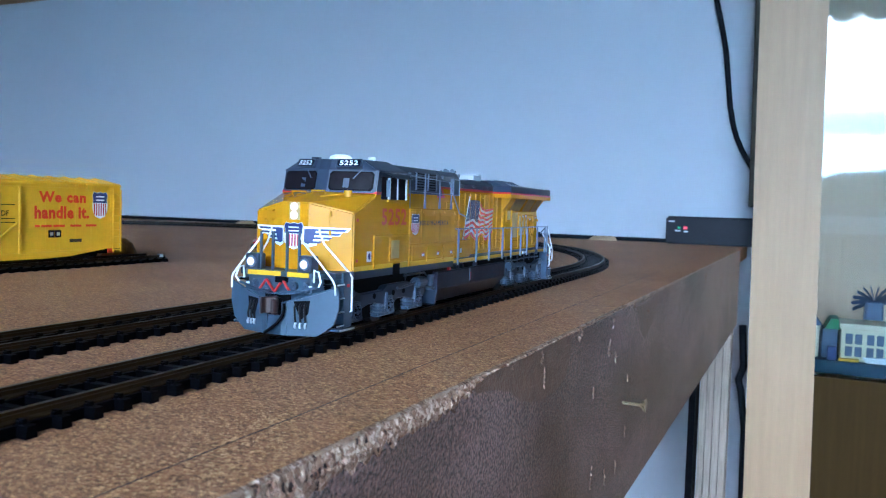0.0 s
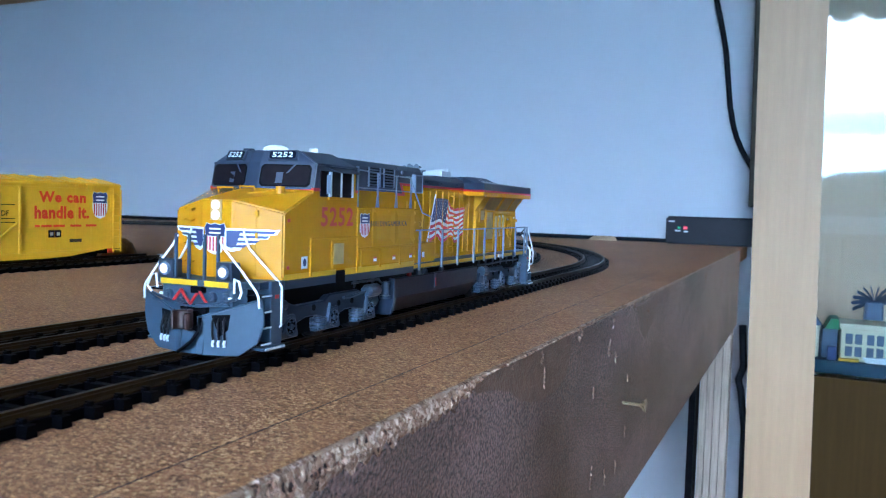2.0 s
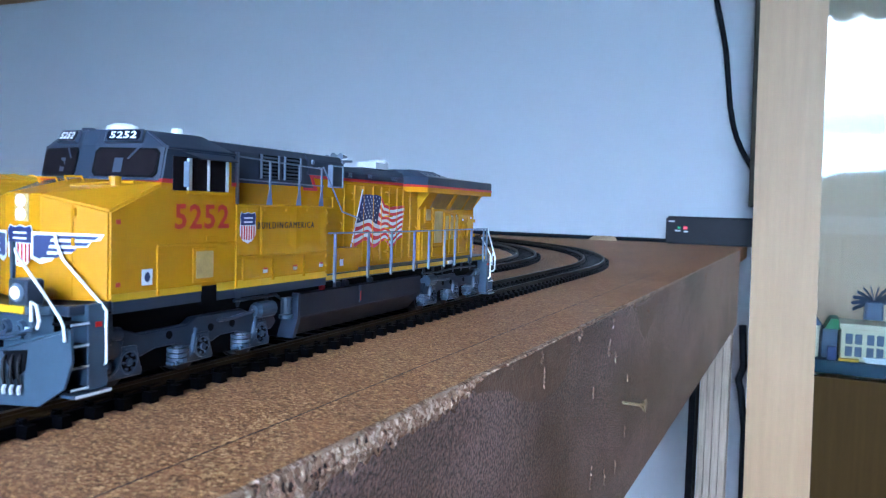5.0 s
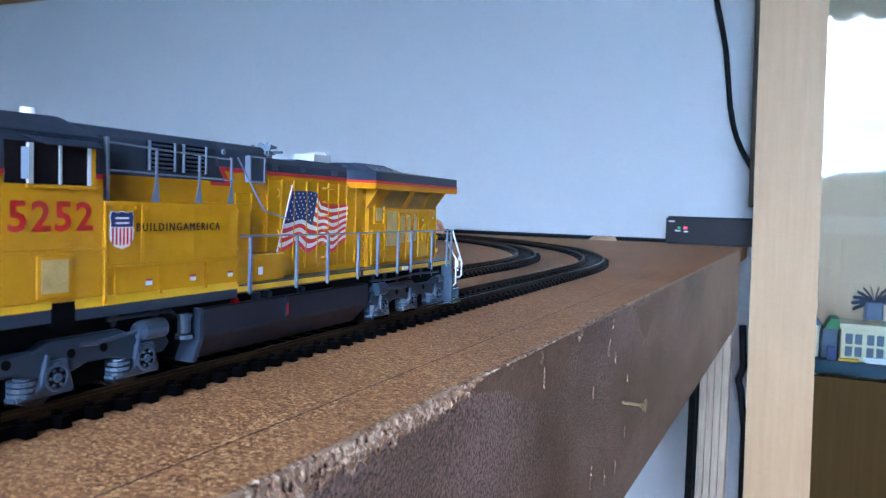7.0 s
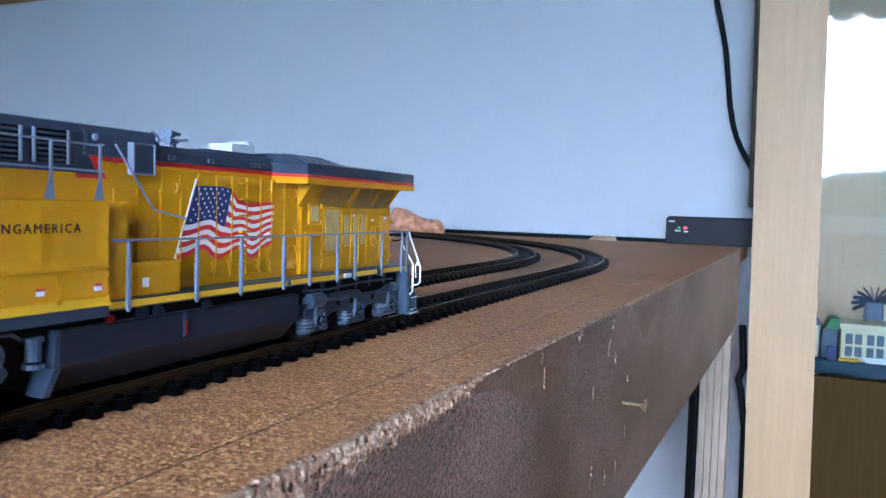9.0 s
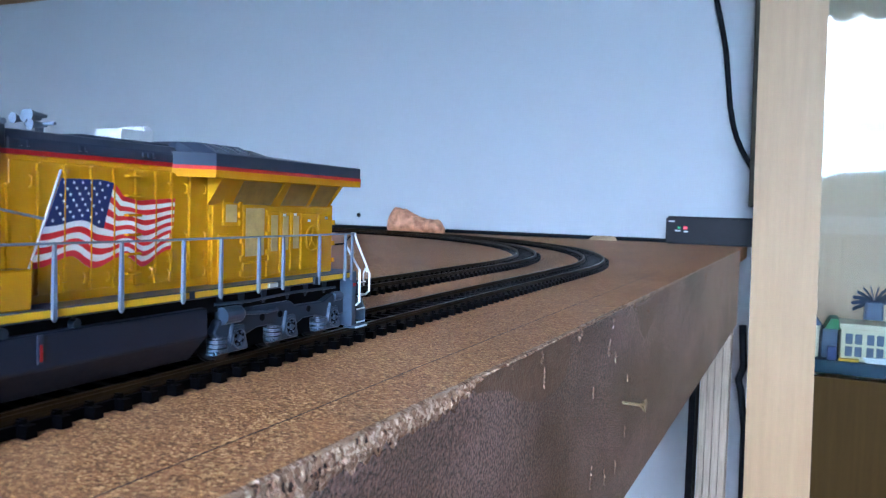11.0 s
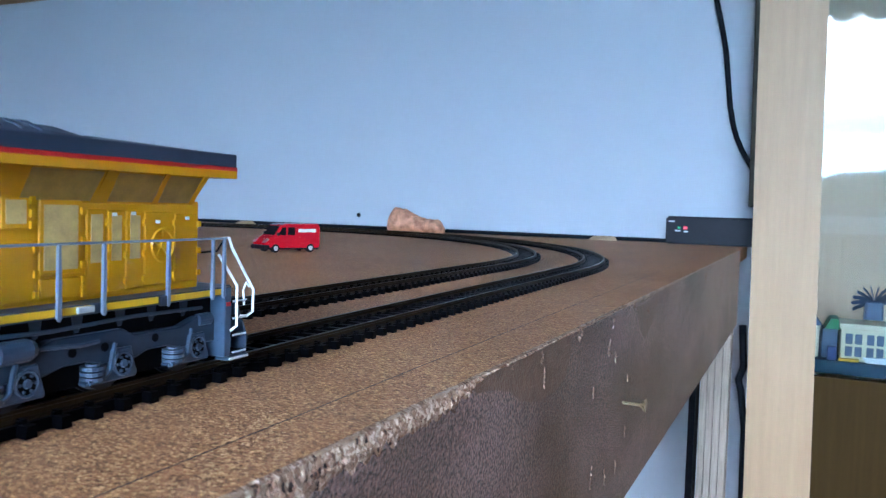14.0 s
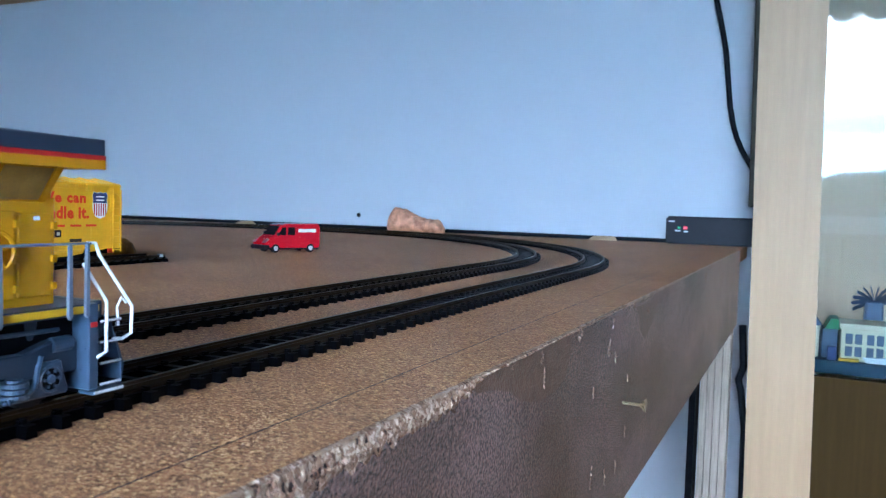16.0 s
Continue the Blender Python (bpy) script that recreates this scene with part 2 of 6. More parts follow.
# For the unseen walls, kept darker than the east wall to cut bounced light.
DIMROOMPAINT = mat("dim_room_paint", (0.24, 0.24, 0.24), 0.85, 0, 0.02, 3)
FLOORING = wood("floor_wood", (0.26, 0.16, 0.09), (0.16, 0.09, 0.05), 4, 0)
BEECH = wood("beech_veneer", (0.475, 0.318, 0.172), (0.455, 0.302, 0.162), 14, 2, 0.5)
PANELWOOD = wood("cabinet_panel", (0.64, 0.47, 0.30), (0.60, 0.43, 0.265), 14, 2, 0.5)
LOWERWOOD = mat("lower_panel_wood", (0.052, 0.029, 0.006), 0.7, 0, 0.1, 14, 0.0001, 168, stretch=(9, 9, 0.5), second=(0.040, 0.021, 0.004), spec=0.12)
PLYWOOD = wood("plywood", (0.40, 0.33, 0.26), (0.24, 0.19, 0.14), 60, 2, 0.6)
ROUTER = mat("router_plastic", (0.004, 0.005, 0.011), 0.5, 0, 0.1, 60, spec=0.25)
CABLE = mat("cable_rubber", (0.006, 0.008, 0.012), 0.6, 0, 0.1, 60, spec=0.12)
EDGESHADE = mat("upright_shade", (0.060, 0.056, 0.038), 0.7, 0, 0.15, 60)
ROCK = mat("cork_rock", (0.80, 0.42, 0.25), 0.8, 0, 0.2, 90, 0.0015, 140, second=(0.30, 0.11, 0.055))
CORK = mat("tawny_cork", (0.26, 0.13, 0.03), 0.8, 0, 0.25, 120, 0.0008, 300)
VANRED = mat("van_red", (0.52, 0.008, 0.022), 0.25, 0, 0.04, 60, coat=0.4)
BOXYELLOW = mat("boxcar_yellow", (0.80, 0.415, 0.002), 0.4, 0, 0.06, 60)
BOXRED = mat("lettering_red", (0.74, 0.04, 0.008), 0.5, 0, 0.06, 90)
BRASS = mat("brass", (0.45, 0.36, 0.21), 0.28, 0.75, 0.2, 300)
LED_RED = mat("led_red", (1.0, 0.05, 0.08), 0.4, glow=0.5)
LED_GREEN = mat("led_green", (0.04, 0.4, 0.14), 0.4, glow=0.08)
PANE = glass("cabinet_glass", 0.055, (0.93, 0.96, 0.97))
CREAM = mat("cream_brick_plastic", (0.66, 0.60, 0.40), 0.4, 0, 0.05, 90)
SHELFGLASS = mat("shelf_glass", (0.02, 0.05, 0.075), 0.5, 0, 0.1, 60, spec=0.15)
GREEN = mat("green_plastic", (0.03, 0.20, 0.06), 0.4, 0, 0.1, 90)
SLATE = mat("blue_grey_plastic", (0.06, 0.09, 0.16), 0.4, 0, 0.1, 90)
LACE = mat("teal_lace", (0.10, 0.22, 0.30), 0.9, 0, 0.3, 25, second=(0.03, 0.08, 0.12))
CARPAINT = mat("car_paint", (0.045, 0.065, 0.085), 0.3, 0, 0.1, 3, coat=0.4)
ASPHALT = mat("asphalt", (0.06, 0.06, 0.062), 0.9, 0, 0.15, 2, 0.002, 90)
OUTDOORS = outdoors()

# ---- building helpers; lengths in millimetres ----
U = 0.001


def box(bm, x0, x1, y0, y1, z0, z1):
    v = [bm.verts.new((x, y, z)) for x in (x0, x1) for y in (y0, y1) for z in (z0, z1)]
    for f in ((0, 1, 3, 2), (4, 6, 7, 5), (0, 4, 5, 1), (2, 3, 7, 6), (0, 2, 6, 4), (1, 5, 7, 3)):
        bm.faces.new([v[i] for i in f])
    return bm


def prism(bm, pts, axis, a, b):
    """A polygon in the two other axes (in order), drawn out along the axis from a to b."""
    def at(p, h):
        p = list(p)
        p.insert("xyz".index(axis), h)
        return p
    lo = [bm.verts.new(at(p, a)) for p in pts]
    hi = [bm.verts.new(at(p, b)) for p in pts]
    n = len(pts)
    fs = [bm.faces.new(lo), bm.faces.new(hi)]
    for i in range(n):
        fs.append(bm.faces.new((lo[i], lo[(i + 1) % n], hi[(i + 1) % n], hi[i])))
    return bm


def hull(bm, pts):
    v = [bm.verts.new(p) for p in pts]
    bmesh.ops.convex_hull(bm, input=v)
    return bm


def tube(bm, pts, r, n=8, closed=False):
    """A round bar along a line of points."""
    pts = [Vector(p) for p in pts]
    rings = []
    for i, p in enumerate(pts):
        a = pts[i - 1] if (i or closed) else p
        c = pts[(i + 1) % len(pts)] if (i < len(pts) - 1 or closed) else p
        d = (c - a).normalized()
        u = d.orthogonal().normalized() if not rings else (old - d * old.dot(d)).normalized()
        old = u
        w = d.cross(u)
        rings.append([bm.verts.new(p + r * (math.cos(2 * math.pi * k / n) * u + math.sin(2 * math.pi * k / n) * w)) for k in range(n)])
    pairs = list(zip(rings, rings[1:] + ([rings[0]] if closed else [])))
    for q, s in pairs[: len(rings) if closed else len(rings) - 1]:
        for k in range(n):
            bm.faces.new((q[k], q[(k + 1) % n], s[(k + 1) % n], s[k]))
    if not closed:
        bm.faces.new(rings[0])
        bm.faces.new(rings[-1])
    return bm


def disc(bm, p, axis, r, h, n=16, r2=None):
    """A short cylinder or cone from p along an axis vector of length h."""
    d = Vector(axis).normalized()
    u = d.orthogonal().normalized()
    w = d.cross(u)
    p = Vector(p)
    ra, rb = r, r if r2 is None else r2
    a = [bm.verts.new(p + ra * (math.cos(2 * math.pi * k / n) * u + math.sin(2 * math.pi * k / n) * w)) for k in range(n)]
    b = [bm.verts.new(p + d * h + rb * (math.cos(2 * math.pi * k / n) * u + math.sin(2 * math.pi * k / n) * w)) for k in range(n)]
    bm.faces.new(a)
    bm.faces.new(b)
    for k in range(n):
        bm.faces.new((a[k], a[(k + 1) % n], b[(k + 1) % n], b[k]))
    return bm


def slab(bm, pts, lift, thick=0.12):
    """A thin plate on a flat polygon of 3D points, lifted along its normal (counter-clockwise from outside)."""
    pts = [Vector(p) for p in pts]
    nrm = Vector((0, 0, 0))
    for i, p in enumerate(pts):
        q = pts[(i + 1) % len(pts)]
        nrm += p.cross(q)
    nrm.normalize()
    lo = [bm.verts.new(p + nrm * lift) for p in pts]
    hi = [bm.verts.new(p + nrm * (lift + thick)) for p in pts]
    bm.faces.new(lo)
    bm.faces.new(hi)
    n = len(pts)
    for i in range(n):
        bm.faces.new((lo[i], lo[(i + 1) % n], hi[(i + 1) % n], hi[i]))
    return bm


def finish(bm, name, material, bevel=0.0, smooth=False, segs=1):
    bmesh.ops.recalc_face_normals(bm, faces=bm.faces)
    if bevel:
        sharp = [e for e in bm.edges if e.is_manifold and e.calc_face_angle(0) > 0.5]
        bmesh.ops.bevel(bm, geom=sharp, offset=bevel, segments=segs, affect="EDGES", clamp_overlap=True)
    bmesh.ops.scale(bm, vec=(U, U, U), verts=bm.verts)
    me = bpy.data.meshes.new(name)
    bm.to_mesh(me)
    bm.free()
    me.materials.append(material)
    if smooth:
        for p in me.polygons:
            p.use_smooth = True
    return me


def part(name, bm, material, parent, label="", bevel=0.0, smooth=False, segs=1):
    ob = new(name, finish(bm, name, material, bevel, smooth, segs))
    ob.parent = parent
    if label:
        ob["label"] = label
    return ob


def thing(name, label, category, group="", kind="", at=None):
    ob = new(name)
    ob.empty_display_size = 0.02
    if at is not None:
        ob.matrix_basis = at
    return tagged(ob, label, category, group, kind)


def solid(name, bm, material, label, category="", group="", kind="", bevel=0.0, smooth=False):
    return tagged(new(name, finish(bm, name, material, bevel, smooth)), label, category, group, kind)


B = bmesh.new


def side(u, v, y):
    """A point on a side that faces -y."""
    return (u, y, v)


def lettering(body, material, parent, centre, right, up, w, h, name="lettering", label="", spacing=1.0, bold=0.0, heavy=0.0):
    """Words as a thin mesh, fitted into w by h millimetres round a centre, along the right and up directions."""
    cu = bpy.data.curves.new(name, "FONT")
    cu.body = body
    cu.offset = bold
    cu.space_character = spacing
    cu.resolution_u = 2
    tmp = bpy.data.objects.new(name, cu)
    scene.collection.objects.link(tmp)
    me = bpy.data.meshes.new_from_object(tmp.evaluated_get(bpy.context.evaluated_depsgraph_get()))
    bpy.data.objects.remove(tmp)
    co = np.array([v.co[:2] for v in me.vertices])
    lo, hi = co.min(0), co.max(0)
    r, u = Vector(right).normalized(), Vector(up).normalized()
    n = r.cross(u)
    c = Vector(centre)
    for v, (a, b) in zip(me.vertices, (co - (lo + hi) / 2) / (hi - lo)):
        v.co = (c + r * (a * w) + u * (b * h) + n * 0.16) * U
    if heavy:
        bm = bmesh.new()
        bm.from_mesh(me)
        twin = bmesh.ops.duplicate(bm, geom=bm.verts[:] + bm.edges[:] + bm.faces[:])["geom"]
        bmesh.ops.translate(bm, vec=(r * heavy + n * 0.012) * U, verts=[g for g in twin if isinstance(g, bmesh.types.BMVert)])
        bm.to_mesh(me)
        bm.free()
    me.materials.clear()
    me.materials.append(material)
    ob = new(name, me)
    ob.parent = parent
    if label:
        ob["label"] = label
    return ob


# ---- the room ----
WALL_X, FLOOR_Z, CEIL_Z = 1250.0, -900.0, 1500.0
WEST_X, NORTH_Y, SOUTH_Y = -1700.0, 2700.0, -2900.0


def room():
    solid("wall_east", box(B(), WALL_X, WALL_X + 80, -105, NORTH_Y, FLOOR_Z, CEIL_Z), WALLPAINT, "smooth pale blue-white painted wall", "wall", kind="structure")
    solid("wall_niche", box(B(), 1560, 1640, SOUTH_Y, -105, FLOOR_Z, CEIL_Z), DIMROOMPAINT, "unseen dark wall behind the cabinet", "wall", kind="structure")
    solid("wall_north", box(B(), WEST_X, WALL_X, NORTH_Y, NORTH_Y + 80, FLOOR_Z, CEIL_Z), DIMROOMPAINT, "unseen side wall, dark to cut bounced light", "wall", kind="structure")
    solid("wall_south", box(B(), WEST_X, 1640, SOUTH_Y - 80, SOUTH_Y, FLOOR_Z, CEIL_Z), DIMROOMPAINT, "unseen side wall, dark to cut bounced light", "wall", kind="structure")
    y0, y1, z0, z1 = -1260, 90, 10, 1080
    bm = box(B(), WEST_X - 80, WEST_X, SOUTH_Y, y0, FLOOR_Z, CEIL_Z)
    box(bm, WEST_X - 80, WEST_X, y1, NORTH_Y, FLOOR_Z, CEIL_Z)
    box(bm, WEST_X - 80, WEST_X, y0, y1, FLOOR_Z, z0)
    box(bm, WEST_X - 80, WEST_X, y0, y1, z1, CEIL_Z)
    solid("wall_west", bm, DIMROOMPAINT, "unseen dark wall with a wide window", "wall", kind="structure")
    win = thing("window_1", "wide white-framed window with daylight outside", "window", kind="structure")
    for a, b in ((y0, y0 + 50), (-1000, -955), (y1 - 50, y1)):
        part("window_frame", box(B(), WEST_X - 60, WEST_X - 10, a, b, z0, z1), WHITE, win, bevel=3)
    for a, b in ((z0, z0 + 50), (z1 - 50, z1)):
        part("window_frame", box(B(), WEST_X - 58, WEST_X - 12, y0 + 50, y1 - 50, a, b), WHITE, win, bevel=3)
    part("window_sill", box(B(), WEST_X - 5, WEST_X + 90, y0 - 30, y1 + 30, z0 - 30, z0 - 2), WHITE, win, bevel=4)
    bm = box(B(), -14010, -14000, -26000, 22000, -5000, 24000)
    solid("backdrop", bm, OUTDOORS, "bright overcast sky over a blurred street", "backdrop", kind="structure")
    solid("floor", box(B(), WEST_X, 1640, SOUTH_Y, NORTH_Y, FLOOR_Z - 60, FLOOR_Z), FLOORING, "brown wooden floor", "floor", kind="structure")
    solid("ceiling", box(B(), WEST_X - 80, 1640, SOUTH_Y - 80, NORTH_Y + 80, CEIL_Z, CEIL_Z + 60), CEILPAINT, "plain white ceiling", "ceiling", kind="structure")
    val = thing("curtain_valance", "short scalloped lace valance over the window", "curtain")
    bm, cols = B(), []
    for i in range(241):
        y = y0 - 60 + (y1 - y0 + 120) * i / 240
        low = 965 - 34 * abs(math.sin(y * 0.024)) - 12 * abs(math.sin(y * 0.072))
        fold = 9 * math.sin(y * 0.048) + 4 * math.sin(y * 0.11 + 1)
        cols.append([bm.verts.new((WEST_X + 62 + fold * (0.4 + 0.6 * k / 5), y, 1150 + (low - 1150) * k / 5)) for k in range(6)])
    for a, b in zip(cols, cols[1:]):
        for k in range(5):
            bm.faces.new((a[k], b[k], b[k + 1], a[k + 1]))
    part("lace", bm, LACE, val, smooth=True)
    part("curtain_rod", tube(B(), [(WEST_X + 62, y0 - 100, 1150), (WEST_X + 62, y1 + 100, 1150)], 9, 10), WHITE, val)
    for y in (y0 - 90, y1 + 90):
        part("bracket", box(B(), WEST_X, WEST_X + 62, y - 6, y + 6, 1144, 1156), WHITE, val)
    solid("road", box(B(), -13990, WEST_X - 90, -20000, 16000, -700, -620), ASPHALT, "grey asphalt street outside the window", "road", kind="structure")
    car = thing("parked_car", "dark blue-grey car parked on the street outside", "car", at=pose(-8.2, -0.95, -0.62, 0, 0, 90))
    part("body", prism(B(), [(-2100, 180), (2050, 180), (2120, 480), (2000, 640), (1150, 760), (-1500, 790), (-2080, 700), (-2150, 420)], "y", -800, 800), CARPAINT, car, bevel=60, segs=3)
    cabin = part("cabin", hull(B(), [(x, y, z) for x, z, w in ((-1550, 780, 740), (1080, 760, 740), (-1050, 1180, 610), (-300, 1240, 620), (380, 1190, 600)) for y in (-w, w)]), CARPAINT, car, bevel=40, segs=3)
    for pts in ([(-1260, 820), (-420, 810), (-420, 1150), (-960, 1120)], [(-330, 810), (760, 800), (330, 1120), (-330, 1150)]):
        for q in (-1, 1):
            p = [(x, q * (752 - (z - 770) * 0.3), z) for x, z in pts]
            part("side_window", slab(B(), p if q < 0 else p[::-1], 0, 8), DARKPANE, cabin, "dark side window")
    for x in (-1350, 1320):
        for q in (-1, 1):
            w = part("wheel", disc(B(), (x, q * 640, 310), (0, q, 0), 310, 190, 24), BLACK, car, bevel=20)
            part("hub", disc(B(), (x, q * 826, 310), (0, q, 0), 180, 12, 16), SILVER, w)
    sh = thing("wall_shelf", "grey-beige wooden shelf fixed high on the wall", "shelf")
    part("board", box(B(), WALL_X - 60, WALL_X - 1, 1420, 2500, 489, 507), BEECH, sh, bevel=1)


def edge_y(x):
    return -63.0 - 0.0172 * x


def layout_board():
    """The chipboard table top with its painted front board, broken along the upper arris."""
    top = thing("layout_board", "brown chipboard railway table with a chipped painted front", "table")
    x0, x1 = -700.0, WALL_X - 3
    part("top", prism(B(), [(x0, edge_y(x0)), (x1, edge_y(x1)), (x1, 2100), (x0, 2100)], "z", -18, 0), BOARD, top)
    bm, n = B(), 260
    rows = []
    xa, xb = x0, 1096.0
    for i in range(n + 1):
        x = xa + (xb - xa) * i / n
        near = max(0.0, 1 - abs(x - 80) / 330)
        nick = noise.noise((x * 0.06, 0, 0)) * 1.1 + noise.noise((x * 0.25, 3, 0)) * 0.6
        drop = 0.5 + 0.5 * near + max(0, nick) * (0.5 + 1.5 * near)
        y = edge_y(x)
        rows.append([bm.verts.new(p) for p in ((x, y + 6, -0.3), (x, y - 0.1, -drop), (x, y - 0.9, -drop - 0.9 - near), (x, y - 1.0, -103), (x, y + 15, -103))])
    for a, b in zip(rows, rows[1:]):
        for k in range(4):
            bm.faces.new((a[k], b[k], b[k + 1], a[k + 1]))
    bm.faces.new(rows[0])
    bm.faces.new(rows[-1])
    part("front_board", bm, FASCIA, top, "grey-brown painted front board with runs and scratches")
    # torn fibres and crumbs along the arris
    rnd = random.Random(5)
    bm = B()
    def crumb(x, y, z, a, b, c):
        m = Matrix.Translation((x, y, z)) @ Euler((rnd.uniform(-0.5, 0.5), rnd.uniform(-0.9, 0.9), rnd.uniform(-0.5, 0.5))).to_matrix().to_4x4()
        v = [bm.verts.new(m @ Vector((a * sx * rnd.uniform(0.4, 1), b * sy * rnd.uniform(0.4, 1), c * sz * rnd.uniform(0.4, 1)))) for sx, sy, sz in ((-1, -1, -1), (1, -1, -1), (0, 1, -1), (-1, 0, 1), (1, 0, 1))]
        for f in ((0, 2, 1), (3, 4, 2), (0, 1, 4), (0, 4, 3), (0, 3, 2), (1, 2, 4)):
            bm.faces.new([v[i] for i in f])
    for i in range(5200):
        x = rnd.uniform(-60, 1) + abs(rnd.gauss(0, 120)) if i < 4200 else rnd.uniform(100, 1000)
        if noise.noise((x * 0.05, 7, 0)) < -0.38 and i < 4200:
            continue
        wide = max(0.3, 1 - max(0, x) / 260) * (0.55 + 0.6 * noise.noise((x * 0.09, 1, 0)) + 0.3)
        d = abs(rnd.gauss(0, 1))
        z = -d * (3.6 if i < 4200 else 2.0) * max(0.12, wide)
        size = rnd.uniform(0.15, 0.55) * (1.0 if x < 130 else 0.6)
        crumb(x, edge_y(x) - 0.9 + (1.1 if z > -1.0 else 0.1) * rnd.random(), z - 0.2, size * 1.1, size * 0.55, size * rnd.uniform(0.4, 1.1))
    band, nx, nz = B(), 760, 14
    grid = []
    for i in range(nx + 1):
        x = -60 + 400 * i / nx
        depth = float(np.interp(x, [-60, 40, 100, 132, 150, 340], [14, 12, 9.0, 7.0, 1.2, 0.7])) * (0.75 + 0.75 * noise.noise((x * 0.045, 4, 4)) + 0.55 * noise.noise((x * 0.22, 8, 4)))
        depth = max(0.5, depth)
        col = []
        for k in range(nz + 1):
            t = k / nz
            z = 0.05 - 0.25 * max(0, noise.noise((x * 0.3, 1, 1))) - depth * t
            rough = 1.0 * noise.noise((x * 0.6, z * 0.7, 3)) + 0.7 * noise.noise((x * 1.6, z * 1.8, 6))
            out = (0.45 + rough) * math.sin(math.pi * min(1, t * 1.02)) if t < 1 else -0.3
            y = edge_y(x) - (1.05 if k else 0.1) - (out if k else 0.0)
            col.append(band.verts.new((x, y, z)))
        col.insert(0, band.verts.new((x, edge_y(x) + 0.25 + 0.5 * noise.noise((x * 0.2, 3, 8)), 0.06)))
        grid.append(col)
    for a, b in zip(grid, grid[1:]):
        for k in range(nz + 1):
            band.faces.new((a[k], b[k], b[k + 1], a[k + 1]))
    part("torn_edge", band, TORN, top, "rough torn edge of pale packed chips")
    tagged(part("broken_arris", bm, CHIPS, top, "pale torn chips along the edge"), kind="stuff")
    def bead(x):
        """A soft lip of old varnish along the edge, thick and broken near the torn part, thin further on."""
        return edge_y(x) - 0.3 + 0.3 * noise.noise((x * 0.07, 2, 2)), -0.75 + 0.3 * noise.noise((x * 0.11, 5, 1))
    bm, last = B(), None
    for i in range(460):
        x = -50 + 2.5 * i
        fat = float(np.interp(x, [-50, 40, 135, 160, 400, 1100], [0.7, 0.9, 1.0, 0.9, 0.9, 0.8]))
        r = fat * (1 + 0.35 * noise.noise((x * 0.16, 6, 3)) + 0.25 * noise.noise((x * 0.5, 2, 7)))
        if noise.noise((x * 0.06, 9, 9)) < (-0.05 if x < 150 else -0.5):
            r *= 0.25
        y, z = bead(x)
        ring = [bm.verts.new((x, y + r * 0.9 * math.cos(q), z + r * 0.85 * math.sin(q))) for q in [k * math.pi / 4 for k in range(8)]]
        if last:
            for k in range(8):
                bm.faces.new((last[k], last[(k + 1) % 8], ring[(k + 1) % 8], ring[k]))
        else:
            bm.faces.new(ring)
        last = ring
    bm.faces.new(last)
    part("worn_arris", bm, ARRIS, top, "pale worn lip along the board's edge", smooth=True)
    # brown glue stains, and places where the paint has flaked off
    for pts in ([(137.3, -0.8), (169.6, -0.7), (242.1, -1.1), (238.4, -9.1), (233.2, -16.4), (222.5, -19.0), (204.0, -18.8), (193.2, -17.4), (181.0, -14.2), (172.0, -9.6), (158.0, -6.2), (144.0, -4.4)], [(370.4, -3.8), (436.5, -6.1), (420.0, -17.9), (394.8, -25.1), (379.9, -17.8)]):
        part("stain", slab(B(), [(x, edge_y(x) - 1.02, z) for x, z in pts][::-1], 0.0, 0.12), STAIN, top, "dark brown glue stain")
    bm = B()
    for x, z, h in ((203, -4, 4), (206, -11, 7), (314, -5.6, 4), (306, -16.6, 6), (320, -22, 6), (279, -31, 6), (352, -38, 4), (350, -66, 5), (330, -78, 6), (307, -77, 8), (280, -69, 9), (402, -10.7, 9), (688, -8.6, 6), (838, -22, 12), (173, -1.8, 2), (252, -3, 5), (256, -2.6, 3), (363, -2, 3), (124, -3, 6), (127, -4, 7), (130, -3, 5)):
        for k in range(9):
            crumb(x + rnd.gauss(0, 0.7), edge_y(x) - 1.05, z + h * rnd.uniform(-0.5, 0.5), rnd.uniform(0.3, 0.8), 0.4, h * rnd.uniform(0.1, 0.26))
    tagged(part("paint_flakes", bm, CHIPS, top, "pale scratches through the paint"), kind="stuff")
    bm, n = B(), 60
    xs = [-60 + 21.0 * i for i in range(n + 1)]
    line = [-47.0 - 0.0045 * max(0, x - 100) + 0.35 * noise.noise((x * 0.03, 0, 5)) for x in xs]
    lo = [bm.verts.new((x, y - 0.2, 0.05)) for x, y in zip(xs, line)]
    hi = [bm.verts.new((x, y + 0.24, 0.05)) for x, y in zip(xs, line)]
    for i in range(n):
        bm.faces.new((lo[i], lo[i + 1], hi[i + 1], hi[i]))
    part("pencil_line", bm, PENCIL, top, "dark pencil line along the edge")
    part("pencil_line", slab(B(), [(326.2, -24, 0), (328.4, -65, 0), (329.4, -65, 0), (327.0, -24, 0)], 0.03, 0.03), CHIPS, top, "pale scratch across the board")
    leg = thing("plywood_post", "layered plywood post under the railway table", "post")
    for k in range(4):
        part("ply", box(B(), 985, 1030, -49 - 8.6 * k - 8, -49 - 8.6 * k, FLOOR_Z, -103), PLYWOOD, leg, bevel=0.5)
    rail = thing("frame_and_shade", "dark frame bar and shade strip under the railway table", "table frame")
    part("rail", box(B(), 900, 940, -45, 900, -103, -18), DARK, rail)
